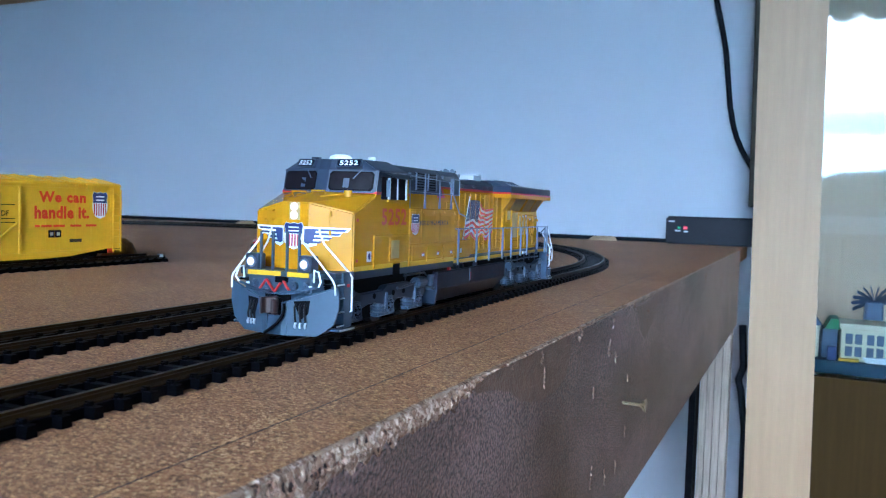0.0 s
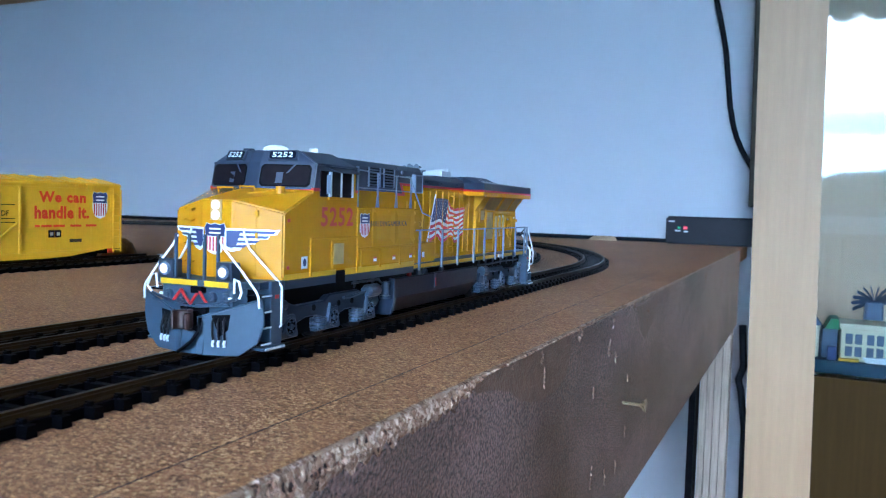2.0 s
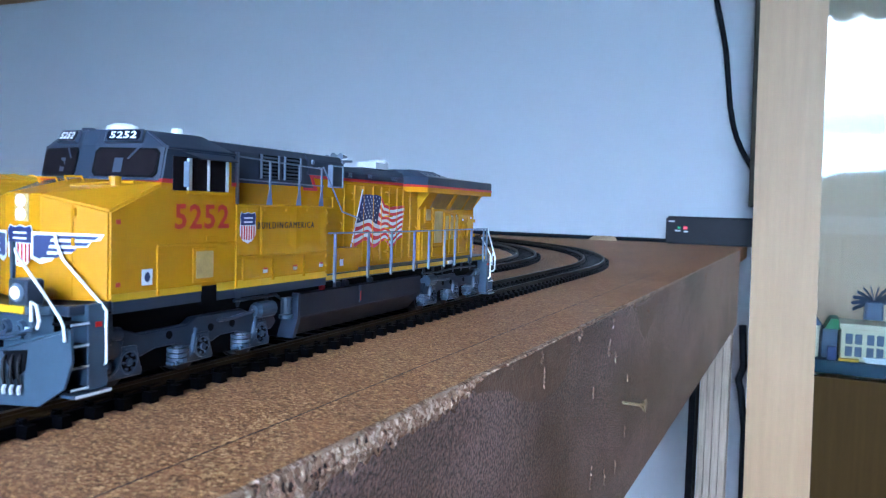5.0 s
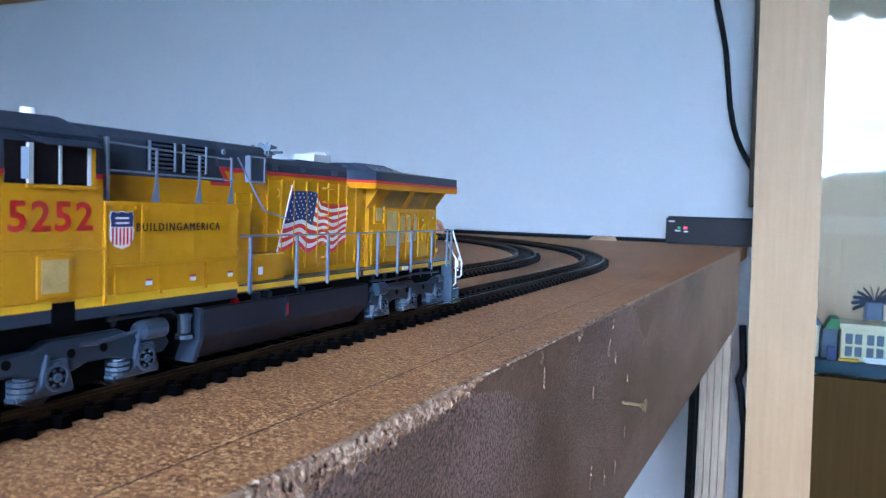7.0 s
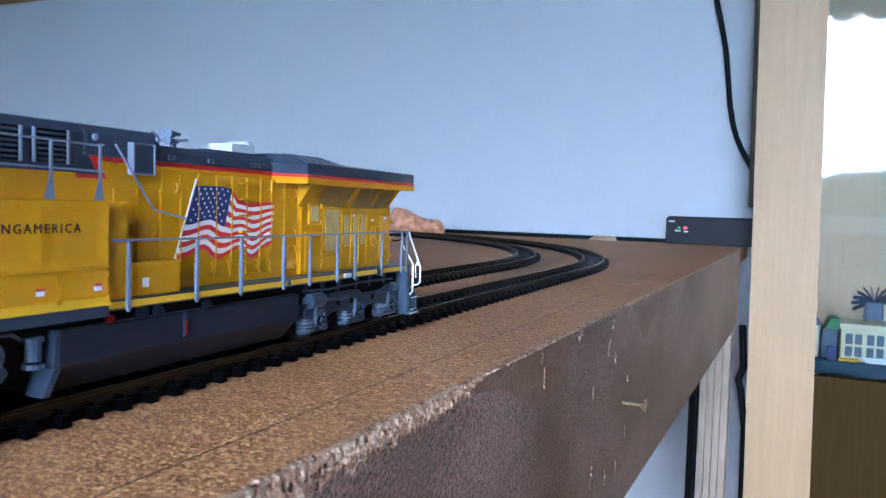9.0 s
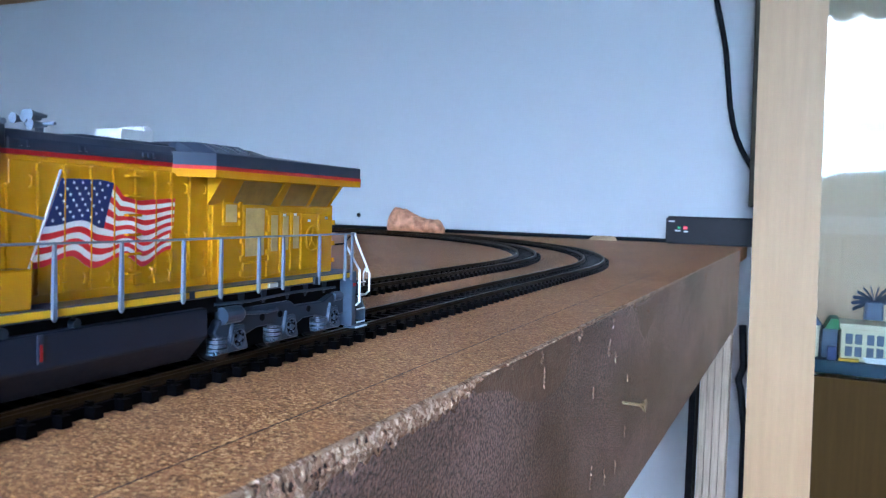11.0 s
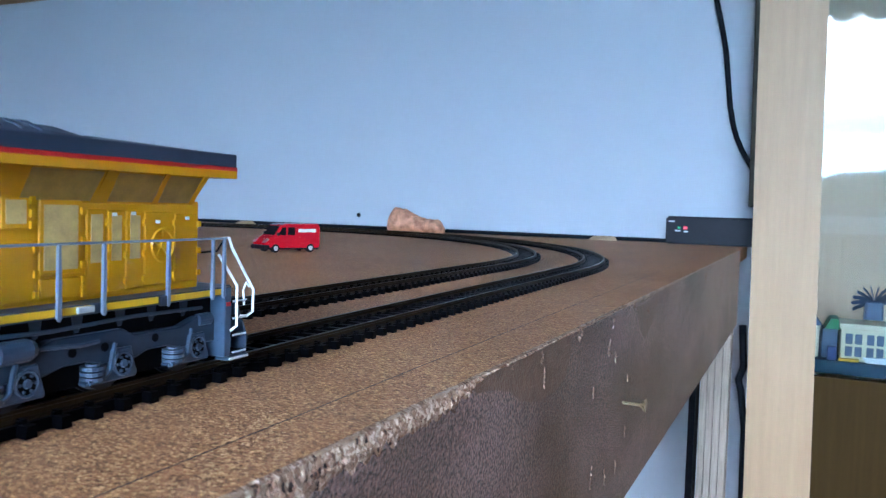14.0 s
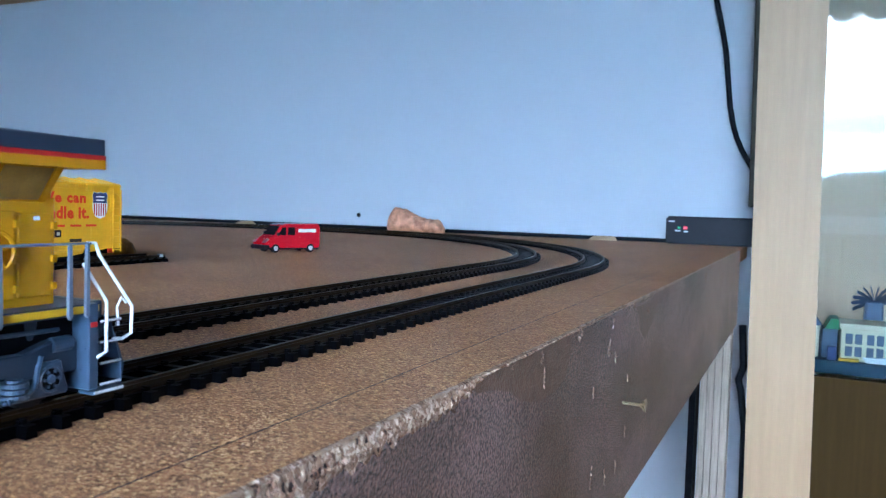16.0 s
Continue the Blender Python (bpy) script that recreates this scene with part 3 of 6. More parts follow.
    # Dark sheet added for the shade beside the plywood post.
    part("rail", box(B(), 965, 1010, -46, -38, FLOOR_Z, -18.5), DARK, rail)
    screw = thing("screw", "brass countersunk screw sticking out of the front board", "screw")
    y = edge_y(342)
    bm = B()
    for k in range(12):
        disc(bm, (342, y + 1 - k * 0.9, -49.5), (0, -1, 0), 1.0, 0.5, 10, 0.75)
        disc(bm, (342, y + 0.5 - k * 0.9, -49.5), (0, -1, 0), 0.75, 0.4, 10, 1.0)
    part("shank", bm, BRASS, screw)
    part("head", disc(disc(B(), (342, y - 9.8, -49.5), (0, -1, 0), 1.0, 2.4, 14, 3.4), (342, y - 12.2, -49.5), (0, -1, 0), 3.4, 0.6, 14), BRASS, screw, smooth=False)


def arc_points(y0, radius, start, step):
    """Stations along a straight at y0, then a half circle to the left and the straight back: (x, y, heading)."""
    x0 = 506.0
    out, d = [], start
    half = math.pi * radius
    while d < x0 + half + 500:
        if d <= x0:
            out.append((d, y0, 0.0))
        elif d <= x0 + half:
            a = (d - x0) / radius
            out.append((x0 + radius * math.sin(a), y0 + radius * (1 - math.cos(a)), a))
        else:
            out.append((x0 - (d - x0 - half), y0 + 2 * radius, math.pi))
        d += step
    return out


def sleeper_mesh():
    bm = B()
    prism(bm, [(-1.3, 0), (1.3, 0), (1.05, 2.5), (-1.05, 2.5)], "y", -13.4, 13.4)
    for y in (-10.6, -6.1, 6.1, 10.6):
        box(bm, -0.45, 0.45, y - 0.8, y + 0.8, 2.5, 3.5)
        box(bm, -0.95, 0.95, y - 0.45, y + 0.45, 2.5, 3.15)
    return finish(bm, "sleeper", SLEEPER)


RAIL_PROFILE = [(-1.25, 2.5), (1.25, 2.5), (1.25, 2.85), (0.35, 3.2), (0.35, 4.1), (0.55, 4.3), (0.55, 5.0), (-0.55, 5.0), (-0.55, 4.3), (-0.35, 4.1), (-0.35, 3.2), (-1.25, 2.85)]


def rail_mesh(bm, stations, off):
    rings = []
    for x, y, a in stations:
        nx, ny = -math.sin(a), math.cos(a)
        rings.append([bm.verts.new((x + nx * (off + u), y + ny * (off + u), v)) for u, v in RAIL_PROFILE])
    n = len(RAIL_PROFILE)
    for p, q in zip(rings, rings[1:]):
        for k in range(n):
            bm.faces.new((p[k], p[(k + 1) % n], q[(k + 1) % n], q[k]))
    bm.faces.new(rings[0])
    bm.faces.new(rings[-1])
    return bm


def track(name, stations, rail_stations, label, singles):
    t = thing(name, label, "model track", "model railway tracks")
    for off in (-8.8, 8.8):
        ob = part("rail", rail_mesh(B(), rail_stations, off), RAIL, t, "dark blackened metal rail")
        ob.data.materials.append(RAILTOP)
        for p in ob.data.polygons:
            if p.normal.z > 0.9 and p.center.z > 0.0048:
                p.material_index = 1
        bm = B()
        rings = []
        for x, y, a in rail_stations:
            nx, ny = -math.sin(a), math.cos(a)
            rings.append([bm.verts.new((x + nx * (off + u), y + ny * (off + u), v)) for u, v in ((-1.9, 0.0), (1.9, 0.0), (1.7, 2.3), (-1.7, 2.3))])
        for p, q in zip(rings, rings[1:]):
            for k in range(4):
                bm.faces.new((p[k], p[(k + 1) % 4], q[(k + 1) % 4], q[k]))
        part("sleeper_web", bm, SLEEPER, t, "black plastic web under the rail")
    me = sleeper_mesh()
    for x, y, a in stations[:singles]:
        s = new("sleeper", me)
        s.parent = t
        s.matrix_basis = pose(x * U, y * U, 0, 0, 0, math.degrees(a))
    if len(stations) > singles:
        verts, faces = [], []
        src = [v.co.copy() for v in me.vertices]
        polys = [tuple(p.vertices) for p in me.polygons]
        for x, y, a in stations[singles:]:
            m, k = pose(x * U, y * U, 0, 0, 0, math.degrees(a)), len(verts)
            verts += [m @ c for c in src]
            faces += [tuple(i + k for i in p) for p in polys]
        far = bpy.data.meshes.new("far_sleepers")
        far.from_pydata(verts, [], faces)
        far.materials.append(SLEEPER)
        ob = tagged(new("far_sleepers", far), kind="stuff")
        ob.parent = t
    return t


def tracks():
    track("outer_track", arc_points(0, 604, -180, 7.9), arc_points(0, 604, -184, 11), "outer model railway track with black plastic sleepers", 300)
    track("inner_track", arc_points(61.6, 543, -120, 7.9), arc_points(61.6, 543, -124, 11), "inner model railway track with black plastic sleepers", 290)
    st = [(390 - i * 7.9, 285 + 0.02 * (390 - i * 7.9 - 390), 0.02) for i in range(95)]
    track("siding_track", st, [(393, 285, 0.02), (393 - 760, 285 - 0.02 * 760, 0.02)], "short siding track that ends on the board", 95)
    stop = solid("track_stop", prism(B(), [(387, 3.4), (391, 3.4), (390, 5.6), (388, 5.6)], "y", 275.5, 278.5), SILVER, "small silver rail joiner at the end of the siding", "rail joiner")


# ---- the locomotive; its own space starts at the nose, over the middle of the track ----
def shield(parent, place, w, h, lift=0.12):
    """A badge: a white-edged shield, blue on top, red and white stripes below. place maps (u, v) to a point."""
    outline = [(-0.42, 0.5), (-0.2, 0.45), (0, 0.5), (0.2, 0.45), (0.42, 0.5), (0.5, 0.36), (0.46, 0.2), (0.5, 0.0), (0.47, -0.25), (0.3, -0.42), (0, -0.5), (-0.3, -0.42), (-0.47, -0.25), (-0.5, 0.0), (-0.46, 0.2), (-0.5, 0.36)]
    badge = part("shield_badge", slab(B(), [place(u * w, v * h) for u, v in outline[::-1]], lift, 0.06), WHITE, parent, "white-edged shield badge in red, white and blue")
    top = [(u * 0.96, v * 0.96) for u, v in outline[14:] + outline[:7]]
    bm = slab(B(), [place(u * w, v * h) for u, v in ([(0.45, 0.08)] + [(-0.45, 0.08)] + top)[::-1]], lift + 0.06, 0.05)
    part("badge_field", bm, BLUE, badge)
    bm = B()
    for k in range(6):
        u = -0.375 + 0.15 * k
        low = -0.40 + 0.22 * abs(u) ** 1.5
        slab(bm, [place(a * w, b * h) for a, b in ((u - 0.036, low), (u + 0.036, low), (u + 0.036, 0.06), (u - 0.036, 0.06))], lift + 0.06, 0.05)
    part("badge_stripe", bm, RED, badge)
    bm = B()
    for v in (0.31, 0.18):
        slab(bm, [place(a * w, b * h) for a, b in ((-0.27, v - 0.024), (0.27, v - 0.024), (0.27, v + 0.024), (-0.27, v + 0.024))], lift + 0.11, 0.04)
    part("badge_bar", bm, WHITE, badge)
    return badge


def truck(loco, axles, flip):
    """A three-axle truck with its side frames, journal boxes, springs and cylinders."""
    c = axles[1]
    tr = part("truck", box(B(), axles[0] - 3, axles[2] + 3, -9, 9, 13, 18), DARK, loco, "blue-grey three-axle truck with springs")
    for s in (-1, 1):
        def yy(a, b):
            return (min(s * a, s * b), max(s * a, s * b))
        d = 1 if not flip else -1
        def X(v):
            return c + d * v
        prof = [(-33, 13.0), (-31.5, 17.4), (-24, 18.4), (-18, 16.6), (-4, 16.8), (-1, 18.5), (16, 18.5), (20, 17.0), (29, 16.6), (31, 13.5), (29, 11.7), (18, 11.7), (14, 12.8), (8, 12.8), (5, 11.7), (-5, 11.7), (-8, 12.8), (-14, 12.8), (-18, 11.7), (-30, 11.7)]
        bm = prism(B(), [(X(u), v) for u, v in prof], "y", *yy(12.6, 15.2))
        part("side_frame", bm, FRAMEGREY, tr, bevel=0.35)
        # Added dark plate that gives the black shade between the wheels.
        part("truck_shade_plate", box(B(), axles[0] - 6, axles[2] + 6, *yy(11.4, 12.4), 7.6, 19), DARK, tr)
        for ax in axles:
            bm = prism(B(), [(ax - 9.2, 8.0), (ax + 4.2, 8.0), (ax + 4.4, 9.0), (ax + 3.4, 12.0), (ax + 2.8, 14.6), (ax - 2.4, 14.6), (ax - 3.0, 11.6), (ax - 4.4, 9.2), (ax - 9.2, 8.9)], "y", *yy(13.4, 15.9))
            j = part("journal_box", bm, UNDER, tr, bevel=0.3)
            # Solid dark disc: the cap's recess is shaded by colour.
            part("axle_cap_shade", disc(B(), (ax, s * 15.8, 11.4), (0, s, 0), 2.6, 0.5, 12, 2.5), DARK, tr)
            bm = B()
            disc(bm, (ax, s * 16.1, 11.4), (0, s, 0), 1.0, 0.7, 8, 0.8)
            tube(bm, [(ax + 2.4 * math.cos(k * math.pi / 6), s * 16.2, 11.4 + 2.4 * math.sin(k * math.pi / 6)) for k in range(12)], 0.35, 5, closed=True)
            for k in range(6):
                a = k * math.pi / 3
                disc(bm, (ax + 1.6 * math.cos(a), s * 16.2, 11.4 + 1.6 * math.sin(a)), (0, s, 0), 0.32, 0.5, 6)
            part("axle_cap", bm, UNDER, tr, smooth=False)
            sx = ax - 6.4
            bm = B()
            for k in range(3):
                disc(bm, (sx, s * 14.6, 8.8 + k * 1.1), (0, 0, 1), 2.5, 0.8, 14)
            disc(bm, (sx, s * 14.6, 8.7), (0, 0, 1), 1.5, 3.6, 10)
            part("spring", bm, UNDER, tr)
            part("hanger", tube(B(), [(ax - 1.6, s * 15.6, 15.8), (ax - 2.9, s * 16.3, 13.0), (ax - 3.5, s * 16.3, 10.4), (ax - 5.0, s * 16.3, 9.4), (ax - 8.6, s * 16.1, 8.6)], 0.5, 6), UNDER, tr)
        part("brake_cylinder", disc(disc(B(), (X(22), s * 15.2, 17.4), (d, 0, 0), 2.2, 6.4, 14), (X(20.6), s * 15.2, 17.4), (d, 0, 0), 1.5, 1.4, 12, 2.2), UNDER, tr)
        part("brake_cylinder", disc(B(), (X(-24), s * 14.6, 17.4), (-d, 0, 0), 1.5, 4.4, 14), UNDER, tr)
        part("brake_rod", tube(B(), [(X(21), s * 15.4, 17.4), (X(10), s * 15.8, 16.6), (X(6), s * 15.8, 16.8)], 0.5, 6), UNDER, tr)
        bm = B()
        for u in (-10, 4, 12):
            disc(bm, (X(u), s * 15.1, 15.3), (0, s, 0), 0.95, 0.35, 10)
        part("pin", bm, DARK, tr)
    return tr


def step_well(loco, xa, xb, s, d):
    """The corner steps on one side: a side panel, treads with pale edges, and a bottom step. d: -1 at the front end."""
    def yy(a, b):
        return (min(s * a, s * b), max(s * a, s * b))
    if d < 0:
        ta, tb, pa, pb = xa + 0.2, xb - 4.6, xb - 4.6, xb + 0.4
    else:
        ta, tb, pa, pb = xa + 2.6, xb - 0.4, xa, xa + 2.4
    # Front panel gets the lighter, lit copy; the rear one the underframe grey.
    part("step_panel", box(B(), pa, pb, *yy(10.5, 18.5), 8.0, 25), PILOT_LIT if d < 0 else UNDER, loco, bevel=0.2)
    # Dark sheet giving the shade behind the treads.
    part("step_shade", box(B(), ta, tb, *yy(9.6, 10.4), 7.6, 23), DARK, loco)
    for k in range(4):
        z = 8.4 + k * 4.2
        tread = part("step", box(B(), ta, tb, *yy(10.6, 18.6), z, z + 0.5), DARK, loco)
        part("step_edge", box(B(), ta, tb, *yy(18.6, 18.85), z + 0.2, z + 0.65), SILVER, tread, "pale step edge")
    part("step", box(B(), min(ta, pa), max(tb, pb), *yy(15.5, 19.6), 7.2, 7.9), PILOT_LIT, loco, bevel=0.15)
    part("step_edge", box(B(), min(ta, pa) + 0.3, max(tb, pb) - 0.3, *yy(19.6, 19.85), 7.3, 7.9), SILVER, loco, "pale step edge")
    part("warning_label", box(B(), (pa + pb) / 2 - 0.8, (pa + pb) / 2 + 0.8, *yy(18.5, 18.62), 20.4, 21.4), RED, loco, "small red warning label")


def locomotive():
    lo = thing("locomotive", "yellow and grey six-axle model diesel locomotive on the outer track", "model locomotive")
    # frame and walkway
    part("frame", box(B(), -9, 221, -14, 14, 18.5, 23), DARK, lo)
    walkway = part("walkway", box(B(), -9, 219, -17.6, 17.6, 22.9, 25.0), GREY, lo, bevel=0.2)
    for s in (-1, 1):
        y = s * 17.65
        for a, b in ((81, 143), (145, 176), (180, 194), (197.5, 218.5)):
            part("sill_stripe", box(B(), a, b, min(y, y + s * 0.12), max(y, y + s * 0.12), 23.3, 24.7), STRIPE_YELLOW, walkway, "yellow sill stripe")
    # nose and lower cab
    nose = [(-5, -5, 25), (-5, 5, 25), (0, -18.4, 25), (0, 18.4, 25), (16, -18.4, 25), (16, 18.4, 25), (-5, -5, 46.2), (-5, 5, 46.2), (0, -18.4, 43.2), (0, 18.4, 43.2), (15, -18.4, 49.6), (15, 18.4, 49.6), (10, -3, 49.9), (10, 3, 49.9)]
    part("nose", hull(B(), nose), YELLOW, lo, bevel=0.45, segs=2)
    part("cab_side", box(B(), 14, 39, -18.36, 18.36, 25, 49.6), YELLOW, lo, bevel=0.15)
    part("red_band", box(B(), 14.2, 39.05, -18.46, 18.46, 49.45, 50.35), RED, lo, "thin red band")
    cabpts = [(9.6, -2, 49.9), (9.6, 2, 49.9), (14, -18.3, 49.9), (14, 18.3, 49.9), (39, -18.3, 49.9), (39, 18.3, 49.9), (11.4, -2, 57.3), (11.4, 2, 57.3), (15.6, -18.3, 57.3), (15.6, 18.3, 57.3), (39, -18.3, 57.3), (39, 18.3, 57.3), (13, -2, 60.9), (13, 2, 60.9), (16, -12.4, 60.9), (16, 12.4, 60.9), (34.5, -11.5, 61.3), (34.5, 11.5, 61.3), (38.8, -12, 59)]
    cab = part("cab", hull(B(), cabpts), GREY, lo, "grey upper cab with dark windows", bevel=0.35, segs=2)
    # windscreens
    for s in (-1, 1):
        q = [Vector(p) for p in ((9.6, s * 2, 49.9), (14, s * 18.3, 49.9), (15.6, s * 18.3, 57.3), (11.4, s * 2, 57.3))]

        def on(a, b):
            return (q[0] * (1 - a) + q[1] * a) * (1 - b) + (q[3] * (1 - a) + q[2] * a) * b

        def sl(bm, pts, lift, th):
            pts = [on(a, b) for a, b in pts]
            return slab(bm, pts[::-1] if s > 0 else pts, lift, th)
        def rounded(a0, a1, b0, b1, r, e):
            return [(a0 + r, b0), (a1 - r, b0), (a1, b0 + e), (a1, b1 - e), (a1 - r, b1), (a0 + r, b1), (a0, b1 - e), (a0, b0 + e)]
        fr = part("windscreen_frame", sl(B(), rounded(0.03, 0.93, 0.07, 0.93, 0.05, 0.12), 0.03, 0.25), DARK, cab)
        part("windscreen", sl(B(), rounded(0.06, 0.90, 0.13, 0.88, 0.05, 0.12), 0.24, 0.12), DARKPANE, fr, "dark windscreen pane")
        part("seat_back", sl(B(), [(0.32, 0.2), (0.44, 0.2), (0.44, 0.62), (0.32, 0.62)], 0.30, 0.08), GREY, fr)
        for a in ((0.15,) if s > 0 else (0.5,)):
            part("wiper", sl(B(), [(a, 0.60), (a + 0.025, 0.60), (a + 0.17, 0.98), (a + 0.14, 0.98)], 0.42, 0.2), GREY, cab)
        # number boards over the windscreens
        q2 = [Vector(p) for p in ((11.4, s * 2, 57.3), (15.0, s * 15.8, 57.9), (16, s * 12.4, 60.9), (13, s * 2, 60.9))]
        def on2(a, b):
            return (q2[0] * (1 - a) + q2[1] * a) * (1 - b) + (q2[3] * (1 - a) + q2[2] * a) * b
        c = on2(0.51, 0.50)
        r = on2(1, 0.5) - on2(0, 0.5)
        r = (r if r.y < 0 else -r).normalized()
        u = on2(0.5, 1) - on2(0.5, 0)
        u = (u - r * u.dot(r)).normalized()
        n = r.cross(u).normalized()
        def plate(w, h, d0, d1, cut):
            """A flat plate with cut corners, lying parallel to the board."""
            ring = [(-w + cut, -h), (w - cut, -h), (w, -h + cut), (w, h - cut), (w - cut, h), (-w + cut, h), (-w, h - cut), (-w, -h + cut)]
            return hull(B(), [c + r * a + u * b + n * d for a, b in ring for d in (d0, d1)])
        nb = part("number_board_case", plate(4.4, 1.62, -1.2, 0.75, 0.15), GREY, cab, bevel=0.1)
        part("number_board", plate(3.9, 1.28, 0.7, 0.86, 0.5), NAVY, nb, "black number board")
        lettering("5252", WHITE, nb, c + n * 0.76, r, u, 6.2, 1.75, "board_number", "white road number", spacing=1.08, bold=0.02)
    # roof fittings
    part("antenna_dome", hull(B(), [(20 + 3.6 * math.cos(a) * k, -1 + 4.0 * math.sin(a) * k, z) for a in [i * math.pi / 6 for i in range(12)] for k, z in ((1, 61.2), (0.9, 62.2), (0.5, 62.8))]), WHITE, cab, "white roof antenna dome", bevel=0.1)
    part("antenna", disc(B(), (31, -7, 61), (0, 0, 1), 1.5, 1.7, 14, 1.3), WHITE, cab, "small white roof antenna")
    part("antenna", box(B(), 17.5, 19, 6, 9, 61, 61.8), GREY, cab)
    # side windows
    for s in (-1, 1):
        y = s * 18.3
        def yb(a, b):
            return (min(y + s * a, y + s * b), max(y + s * a, y + s * b))
        part("side_window", box(B(), 17.4, 36.2, *yb(0, 0.32), 47.9, 55.4), DARKPANE, cab, "dark side window")
        w = part("window_frame", box(B(), 21.6, 22.6, *yb(0.1, 0.9), 48.0, 55.2), SILVER, cab, "pale metal window bar")
        part("window_frame", box(B(), 28.3, 28.8, *yb(0.1, 0.7), 48.0, 55.2), SILVER, cab)
        part("window_frame", box(B(), 35.6, 36.5, *yb(0.1, 0.7), 47.7, 55.4), YELLOW, cab)
        part("window_frame", box(B(), 34.8, 35.5, *yb(0.1, 0.7), 48.0, 55.2), SILVER, cab)
        part("window_frame", box(B(), 21.5, 37, *yb(0.1, 0.9), 47.2, 47.95), YELLOW, cab, bevel=0.1)
        part("wind_deflector", slab(B(), [(20.7, y + s * 0.1, 48.8), (21.7, y + s * 0.9, 48.8), (21.7, y + s * 0.9, 54.4), (20.7, y + s * 0.1, 54.4)], 0.0, 0.25), RAILGREY, cab, "pale glass wind deflector")
        part("awning", slab(B(), [(20.5, y, 56.6), (37.4, y, 56.6), (36.8, y + s * 2.4, 55.3), (24, y + s * 2.4, 55.3)], 0.0, 0.3), GREY, cab, "grey sun awning")
        part("gutter", tube(B(), [(16, y, 57.2), (38.5, y, 57.2)], 0.35, 6), GREY, cab)
    # lower cab side: seams, doors, sill
    for s in (-1, 1):
        def yb(a, b):
            return (min(s * (18.4 + a), s * (18.4 + b)), max(s * (18.4 + a), s * (18.4 + b)))
        part("side_sill", box(B(), 1.0, 27.0, *yb(-0.6, 0.02), 22.4, 25.1), GREY, lo)
        part("side_sill", box(B(), 32.4, 39, *yb(-0.6, 0.02), 22.2, 25.1), GREY, lo)
        part("sill_stripe", box(B(), 0.6, 27.0, *yb(0.0, 0.1), 24.9, 26.4), STRIPE_YELLOW, lo, "yellow sill stripe")
        part("sill_stripe", box(B(), 32.4, 81, *yb(0.0, 0.1), 24.4, 26.4), STRIPE_YELLOW, lo, "yellow sill stripe")
        part("cab_panel", box(B(), 13.2, 38.6, *yb(0, 0.35), 26.4, 35.6), YELLOW, lo, bevel=0.15)
        part("panel_trim", box(B(), 12.8, 38.9, *yb(0, 0.6), 35.5, 36.1), YELLOW, lo, bevel=0.1)
        part("panel_trim", box(B(), 12.7, 13.3, *yb(0, 0.5), 25.2, 36), YELLOW, lo, bevel=0.1)
        vent = part("vent_frame", box(B(), 23.4, 31.2, *yb(0.3, 0.7), 27.0, 35.0), YELLOW, lo, bevel=0.15)
        part("vent_screen", box(B(), 24.4, 30.2, *yb(0.68, 0.78), 28.0, 34.2), TAN, vent, "tan mesh vent screen")
        # Not hollow: a dark box carries the shade of the step recess.
        part("recess_shade_box", box(B(), 27.2, 32.2, *yb(-1.5, 0.15), 21.5, 26.0), DARK, lo)
        part("builder_plate", box(B(), 28.4, 32.6, *yb(0.02, 0.3), 36.5, 37.6), YELLOW, lo, bevel=0.1)
        part("data_plate", box(B(), 8.6, 11.6, *yb(0.02, 0.1), 27.6, 31.0), WHITE, lo, "white plate with a blue mark")
        part("plate_mark", hull(B(), [(10.1 + 0.8 * math.cos(a), s * (18.5 + k), 29.3 + 1.1 * math.sin(a)) for a in [i * math.pi / 4 for i in range(8)] for k in (0, 0.08)]), BLUE, lo)
        for x, z in ((1.6, 40.6), (1.6, 27.8)):
            part("warning_label", box(B(), x, x + 1.2, *yb(0.02, 0.1), z, z + 0.9), RED, lo)
        # equipment boxes behind the cab
        eb = part("equipment_box", box(B(), 39.2, 80.6, *yb(-7.6, -0.15), 22.2, 45.2), YELLOW, lo, bevel=0.2)
        part("box_sill", box(B(), 39.2, 80.7, *yb(-0.3, 0.0), 22.1, 24.4), GREY, eb)
        part("box_panel", box(B(), 40.0, 47.8, *yb(-0.2, 0.2), 32.4, 44.4), YELLOW, eb, bevel=0.15)
        def embossed(bm, a, b, z0, z1, rise):
            """A sheet pressed into a very flat pyramid on the side."""
            base = [bm.verts.new((x, s * 18.55, z)) for x, z in ((a, z0), (b, z0), (b, z1), (a, z1))]
            root = [bm.verts.new((x, s * 18.2, z)) for x, z in ((a, z0), (b, z0), (b, z1), (a, z1))]
            peak = bm.verts.new(((a + b) / 2, s * (18.55 + rise), (z0 + z1) / 2))
            for i in range(4):
                bm.faces.new((base[i], base[(i + 1) % 4], peak))
                bm.faces.new((root[i], root[(i + 1) % 4], base[(i + 1) % 4], base[i]))
            return bm
        part("box_panel", embossed(embossed(B(), 49.7, 64.9, 32.5, 44.7, -0.85), 64.9, 80.2, 32.5, 44.7, -0.85), YELLOW, eb)
        for a, b in ((42.0, 54.2), (54.6, 68.6), (69.0, 80.4)):
            dr = part("box_door", embossed(box(B(), a, b, *yb(-0.2, 0.05), 24.7, 31.8), a + 0.15, b - 0.15, 26.2, 31.6, -0.6), YELLOW, eb)
